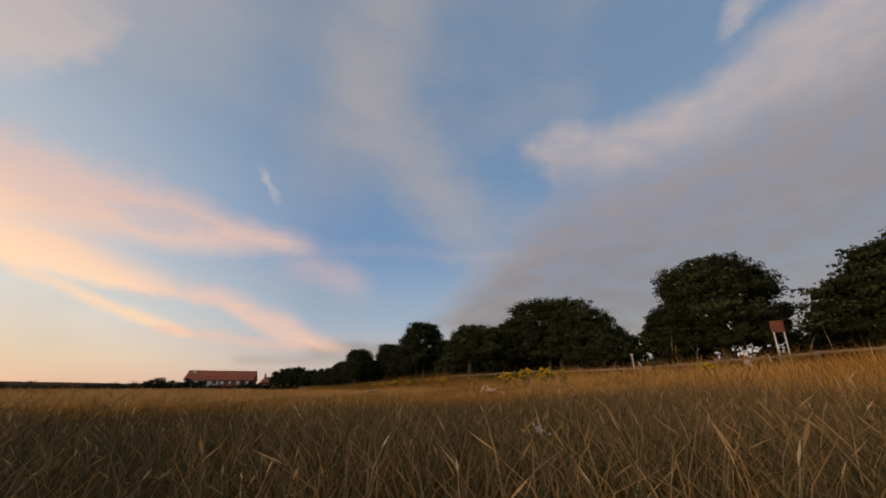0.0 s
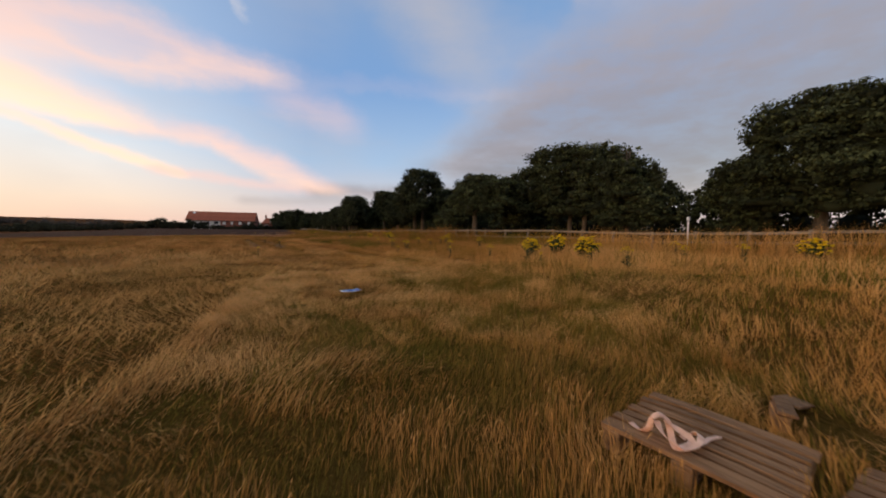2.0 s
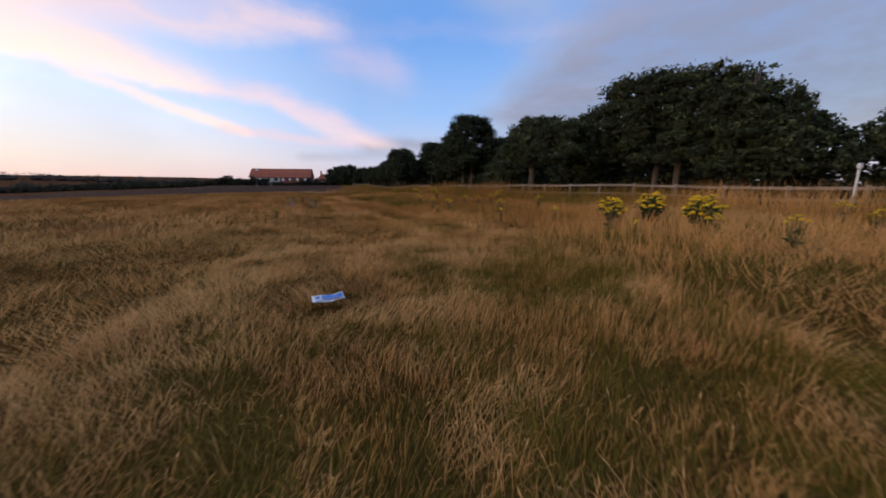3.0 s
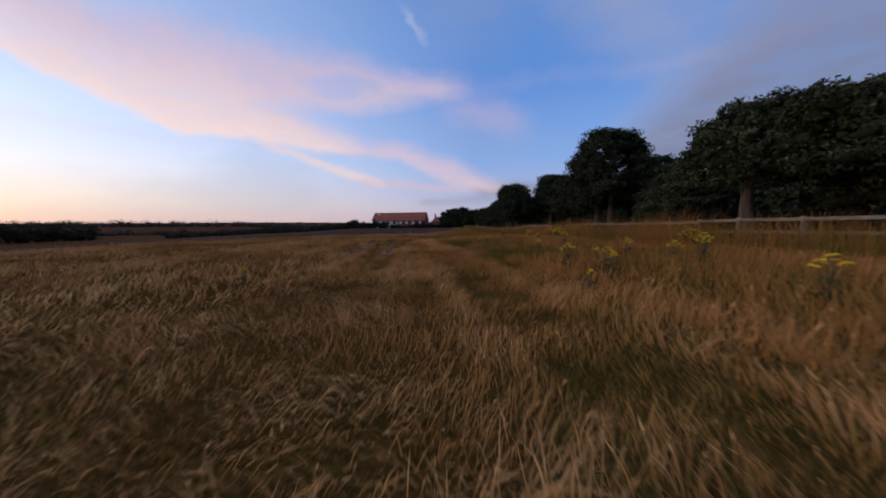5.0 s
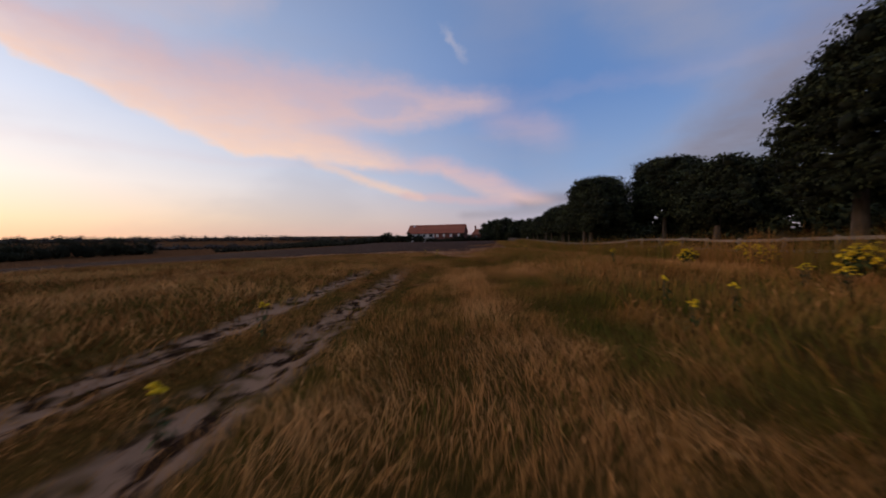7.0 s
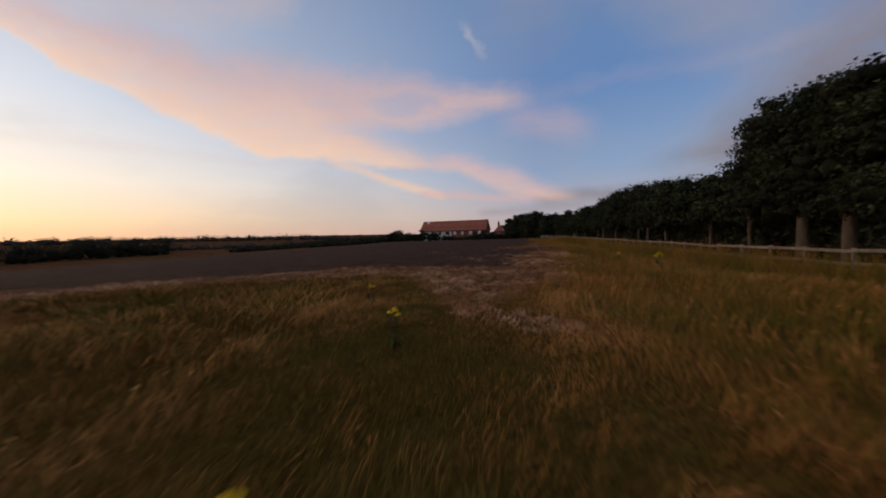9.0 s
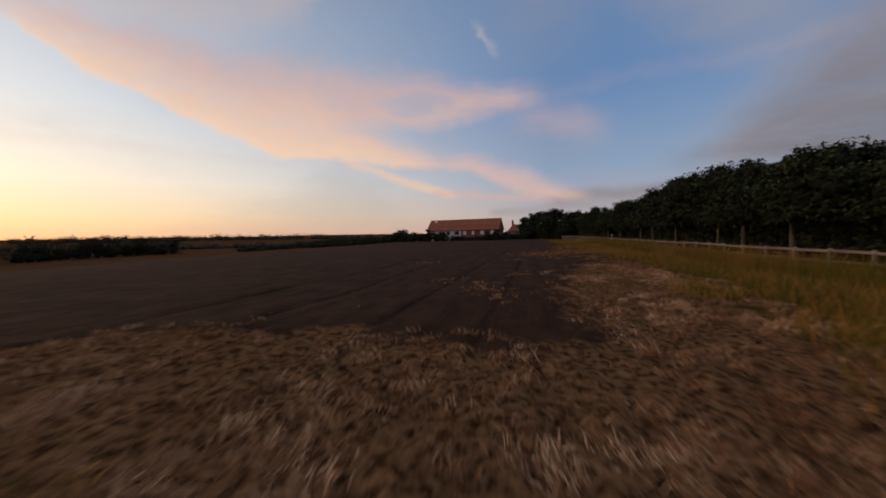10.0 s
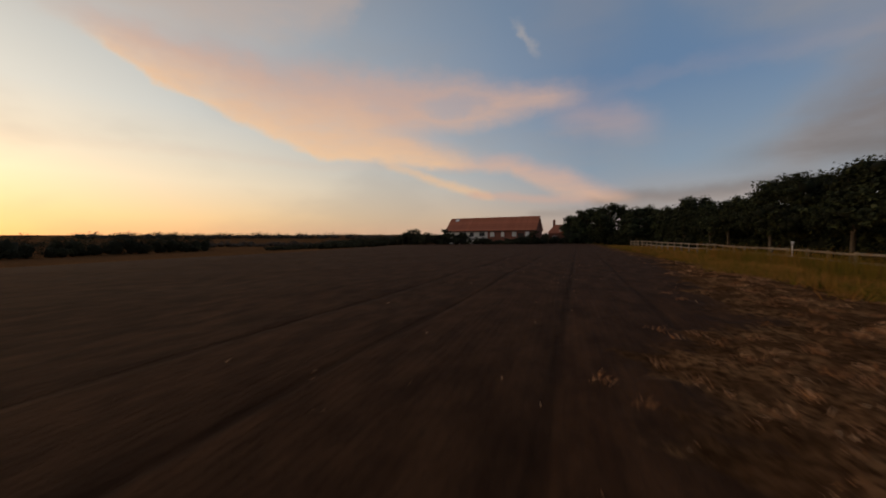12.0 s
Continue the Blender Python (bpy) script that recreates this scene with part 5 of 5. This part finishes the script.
    # y 11 to 32 paler: lit tips at a grazing view put into tone
    tone = tone + 0.16 * soft(y, 11, 16) * (1 - soft(y, 24, 32)) + 0.06 * soft(y, 28, 36) - 0.20 * soft(y, 42, 52) * (1 - 0.5 * soft(x, 7, 10)) + 0.12 * soft(-x, -1, 3) * soft(y, 50, 55)
    mid_ = x - corridor(y)
    tone = tone + soft(y, 27, 31) * (1 - soft(y, 40, 46)) * (0.14 * np.exp(-((mid_ - 0.3) / 0.9) ** 2) - 0.22 * soft(mid_, 0.8, 2.0) * (1 - soft(mid_, 4, 7)))
    tone = tone + 0.13 * soft(mid_, 0.3, 2.2) * soft(y, 7.5, 9.5) * (1 - soft(y, 15, 19))
    tone = tone + 0.16 * np.exp(-((y - 60.5) / 3.0) ** 2) * soft(x, 0.8, 1.8) * (1 - soft(x, 4.5, 6.5))
    tone = tone - 0.05 * lush + 0.10 * (1 - soft(y, 16, 20)) * soft(y, 5.5, 7) + 0.30 * soft(corridor(y) - x, 0.0, 2.5) * soft(y, 8, 12) * (1 - soft(y, 20, 28))
    tone = tone - 0.10 * soft(y, 18, 22) * (1 - soft(y, 42, 48)) * (0.45 + 1.7 * soft(mid_, 0.6, 2.4) - 0.45 * soft(-mid_, 1.5, 4))
    tone = tone - 0.10 * green * soft(y, 5, 8)
    chance = np.where(y > 5.5, np.clip(0.5 + 0.32 * wave(x, y, 8.0, 15) + 0.30 * rng.normal(size=n_), 0, 1), rng.random(n_))
    tone = np.where(chance < green, 0.17 + 0.08 * rng.normal(size=n_), tone)
    tone = np.clip(tone, 0.0, 1.0)
    h = h * (1 - 0.4 * soft(y, 29, 33) * (1 - soft(y, 44, 50)) * soft(x, -1.2, 0.0) * (1 - soft(x, 1.8, 2.8)))
    h = h * (1 - 0.45 * soft(d[keep], -5.0, -1.0) * (1 - soft(x, 2, 4)))
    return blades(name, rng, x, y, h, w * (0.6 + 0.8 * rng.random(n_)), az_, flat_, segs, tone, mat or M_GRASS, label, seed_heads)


x, y = scatter(rg, 2000, -2.3, 4.2, 1.2, 5.6)
sward("start_grass", rg, x, y, 2, 0.0015, 0.19, "dry brown grass stems close to the ground", 0.12, 0.12, 0.25, 0.48, 0.2, M_STEMS)
x, y = scatter(rg, 1600, -3.2, 3.4, 4.6, 17)
sward("meadow_grass", rg, x + corridor(y), y, 2, 0.0022, 0.21, "tangled dry brown meadow grass", 0.08)
x, y = scatter(rg, 560, -3.2, 3.2, 17, 62)
sward("meadow_grass", rg, x + corridor(y), y, 2, 0.0032, 0.23, "tangled dry brown meadow grass", 0.1)
x, y = scatter(rg, 420, -9, 8, 1, 22)
k = np.abs(x) > 2.9
sward("meadow_grass", rg, x[k] + corridor(y[k]), y[k], 1, 0.0042, 0.24, "tangled dry brown meadow grass", 0.0, 0.1, 0.8, -0.06)
x, y = scatter(rg, 110, -11, 9, 20, 68)
k = np.abs(x) > 2.8
sward("meadow_grass", rg, x[k] + corridor(y[k]), y[k], 2, 0.0085, 0.30, "tangled dry brown meadow grass", 0.1, 0.0, 1.0, -0.06)
x, y = scatter(rg, 75, -24, 18, -4, 68)
k = np.abs(x) > np.where(y < 21, 7.4, 8.4)
sward("meadow_grass", rg, x[k] + corridor(y[k]), y[k], 1, 0.014, 0.32, "tangled dry brown meadow grass", 0.0, 0.2, 1.0, -0.2)
x, y = scatter(rg, 22, -60, -19, -4, 60)
sward("meadow_grass", rg, x, y, 1, 0.035, 0.4, "pale dry grass across the field", 0.0, 0.25, 1.0, -0.3)
x, y = scatter(rg, 110, 2.5, 15, 57, 150)
sward("margin_grass", rg, x, y, 1, 0.012, 0.34, "tall golden grass along the fence", 0.0, 0.25, 0.7, -0.08)
x, y = scatter(rg, 150, 9, 27, -8, 120)
k = (x - fence_x(y) < -0.15) & (x - fence_x(y) > -2.6) & ((y < 58) | (rg.random(len(x)) < 0.75))
sward("margin_grass", rg, x[k], y[k], 1, 0.010, 1.1, "tall dry grass at the foot of the fence", 0.0, -0.3, 0.6, 0.08)
x, y = scatter(rg, 70, 8.5, 18, 9, 27)
k = (x < fence_x(y) - 2.2) & (wave(x, y, 1.0, 21) > -0.35)
sward("margin_grass", rg, x[k], y[k], 1, 0.008, 0.5, "tall pale grass around the ragwort", 0.0, -0.2, 0.7, -0.02)
# taller stalks with seed heads by the start
x, y = scatter(rg, 9, -1.0, 4.5, 1.9, 6.5)
k = (np.hypot(x - 0.22, y - 1.3) > 1.5) & (np.abs(x - 0.22 - 0.22 * (y - 1.3)) > 0.55)
x, y = x[k], y[k]
sward("grass_stalks", rg, x, y, 2, 0.0022, 0.34, "tall pale grass stalks with seed heads", 1.0, -0.1, 0.3, -0.1, 0.1, M_STEMS)

# ---- loose straw on the stubble strip ----
cx_, cy_ = scatter(rg, 27, -13, 7.5, 56, 112)
d = np.minimum(cy_ - straw_edge(cx_), straw_right(cy_) - cx_) + 0.9 * wave(cx_, cy_, 1.4)
e = np.minimum(cy_ - soil_edge(cx_), soil_right(cy_) - cx_) + 0.5 * wave(cx_, cy_, 1.6, 2) + 0.5 * rg.normal(size=len(cx_))
k = (d > -0.4) & (e < 0.2) & (rg.random(len(cx_)) < 0.25 + 0.75 * soft(-e, -0.2, 1.6))
k &= rg.random(len(cx_)) < 1 - 0.80 * soft(cy_, 72, 86)
k &= rg.random(len(cx_)) < 0.30 + 0.95 * soft(wave(cx_, cy_ * 0.6, 2.6, 7), -0.55, 0.15)
cx_, cy_ = cx_[k], cy_[k]
per = 25
n_ = len(cx_) * per
x = np.repeat(cx_, per) + rg.normal(size=n_) * 0.075
y = np.repeat(cy_, per) + rg.normal(size=n_) * 0.075
swirl = np.repeat(rg.random(len(cx_)) * 2 * math.pi, per)
pale = np.repeat(np.clip(rg.random(len(cx_)) * 0.8 + 0.32 * soft(wave(cx_, cy_ * 0.6, 2.6, 7), -0.2, 0.7), 0, 1), per)
blades("loose_straw", rg, x, y, 0.05 + 0.11 * rg.random(n_), 0.0048 * (0.6 + rg.random(n_)), swirl + rg.normal(size=n_) * 0.8,
       np.clip(0.84 + 0.12 * rg.normal(size=n_), 0.3, 0.97), 2, np.clip(0.06 + 0.12 * np.repeat(1 - soft(cy_, 60, 65), per) + (0.85 - 0.25 * np.repeat(soft(cy_, 80, 90), per)) * pale ** 1.5 + 0.16 * rg.normal(size=n_), 0, 1), M_STRAW, "pale flattened straw over dark soil")
# small drifts of straw left on the tilled soil
cx_, cy_ = [], []
for px_, py_, spread, n_ in ((-0.45, 71.4, 0.35, 30), (0.05, 70.3, 0.30, 18), (-0.7, 72.6, 0.30, 15), (-2.0, 73.4, 0.35, 16), (0.6, 75.4, 0.4, 20), (1.4, 87.6, 0.7, 60), (2.0, 89.6, 0.6, 40), (2.4, 84.2, 0.4, 22), (-4.8, 81.4, 0.5, 24), (0.3, 82.6, 0.25, 12)):
    cx_.append(px_ + rg.normal(size=n_) * spread)
    cy_.append(py_ + rg.normal(size=n_) * spread * 1.2)
cx_, cy_ = np.concatenate(cx_), np.concatenate(cy_)
per = 9
n_ = len(cx_) * per
swirl = np.repeat(rg.random(len(cx_)) * 2 * math.pi, per)
blades("straw_drift", rg, np.repeat(cx_, per) + rg.normal(size=n_) * 0.05, np.repeat(cy_, per) + rg.normal(size=n_) * 0.05, 0.04 + 0.08 * rg.random(n_), 0.0045 * (0.6 + rg.random(n_)),
       swirl + rg.normal(size=n_) * 0.8, np.clip(0.86 + 0.1 * rg.normal(size=n_), 0.4, 0.97), 2, np.clip(0.45 + 0.2 * rg.normal(size=n_), 0, 1), M_STRAW, "thin drifts of pale straw on dark soil")
x, y = scatter(rg, 2.2, -5, 5, 66, 112)
k = (y > soil_edge(x)) & (x < soil_right(y)) & (rg.random(len(x)) < 0.25 + 0.75 * soft(wave(x, y, 1.3, 5), 0.0, 0.7))
x, y = x[k], y[k]
n_ = len(x)
blades("straw_scraps", rg, x, y, 0.03 + 0.06 * rg.random(n_), 0.004 + 0.004 * rg.random(n_), rg.random(n_) * 2 * math.pi, np.full(n_, 0.93), 2, 0.5 + 0.5 * rg.random(n_), M_STRAW, "pale straw scraps on dark soil")
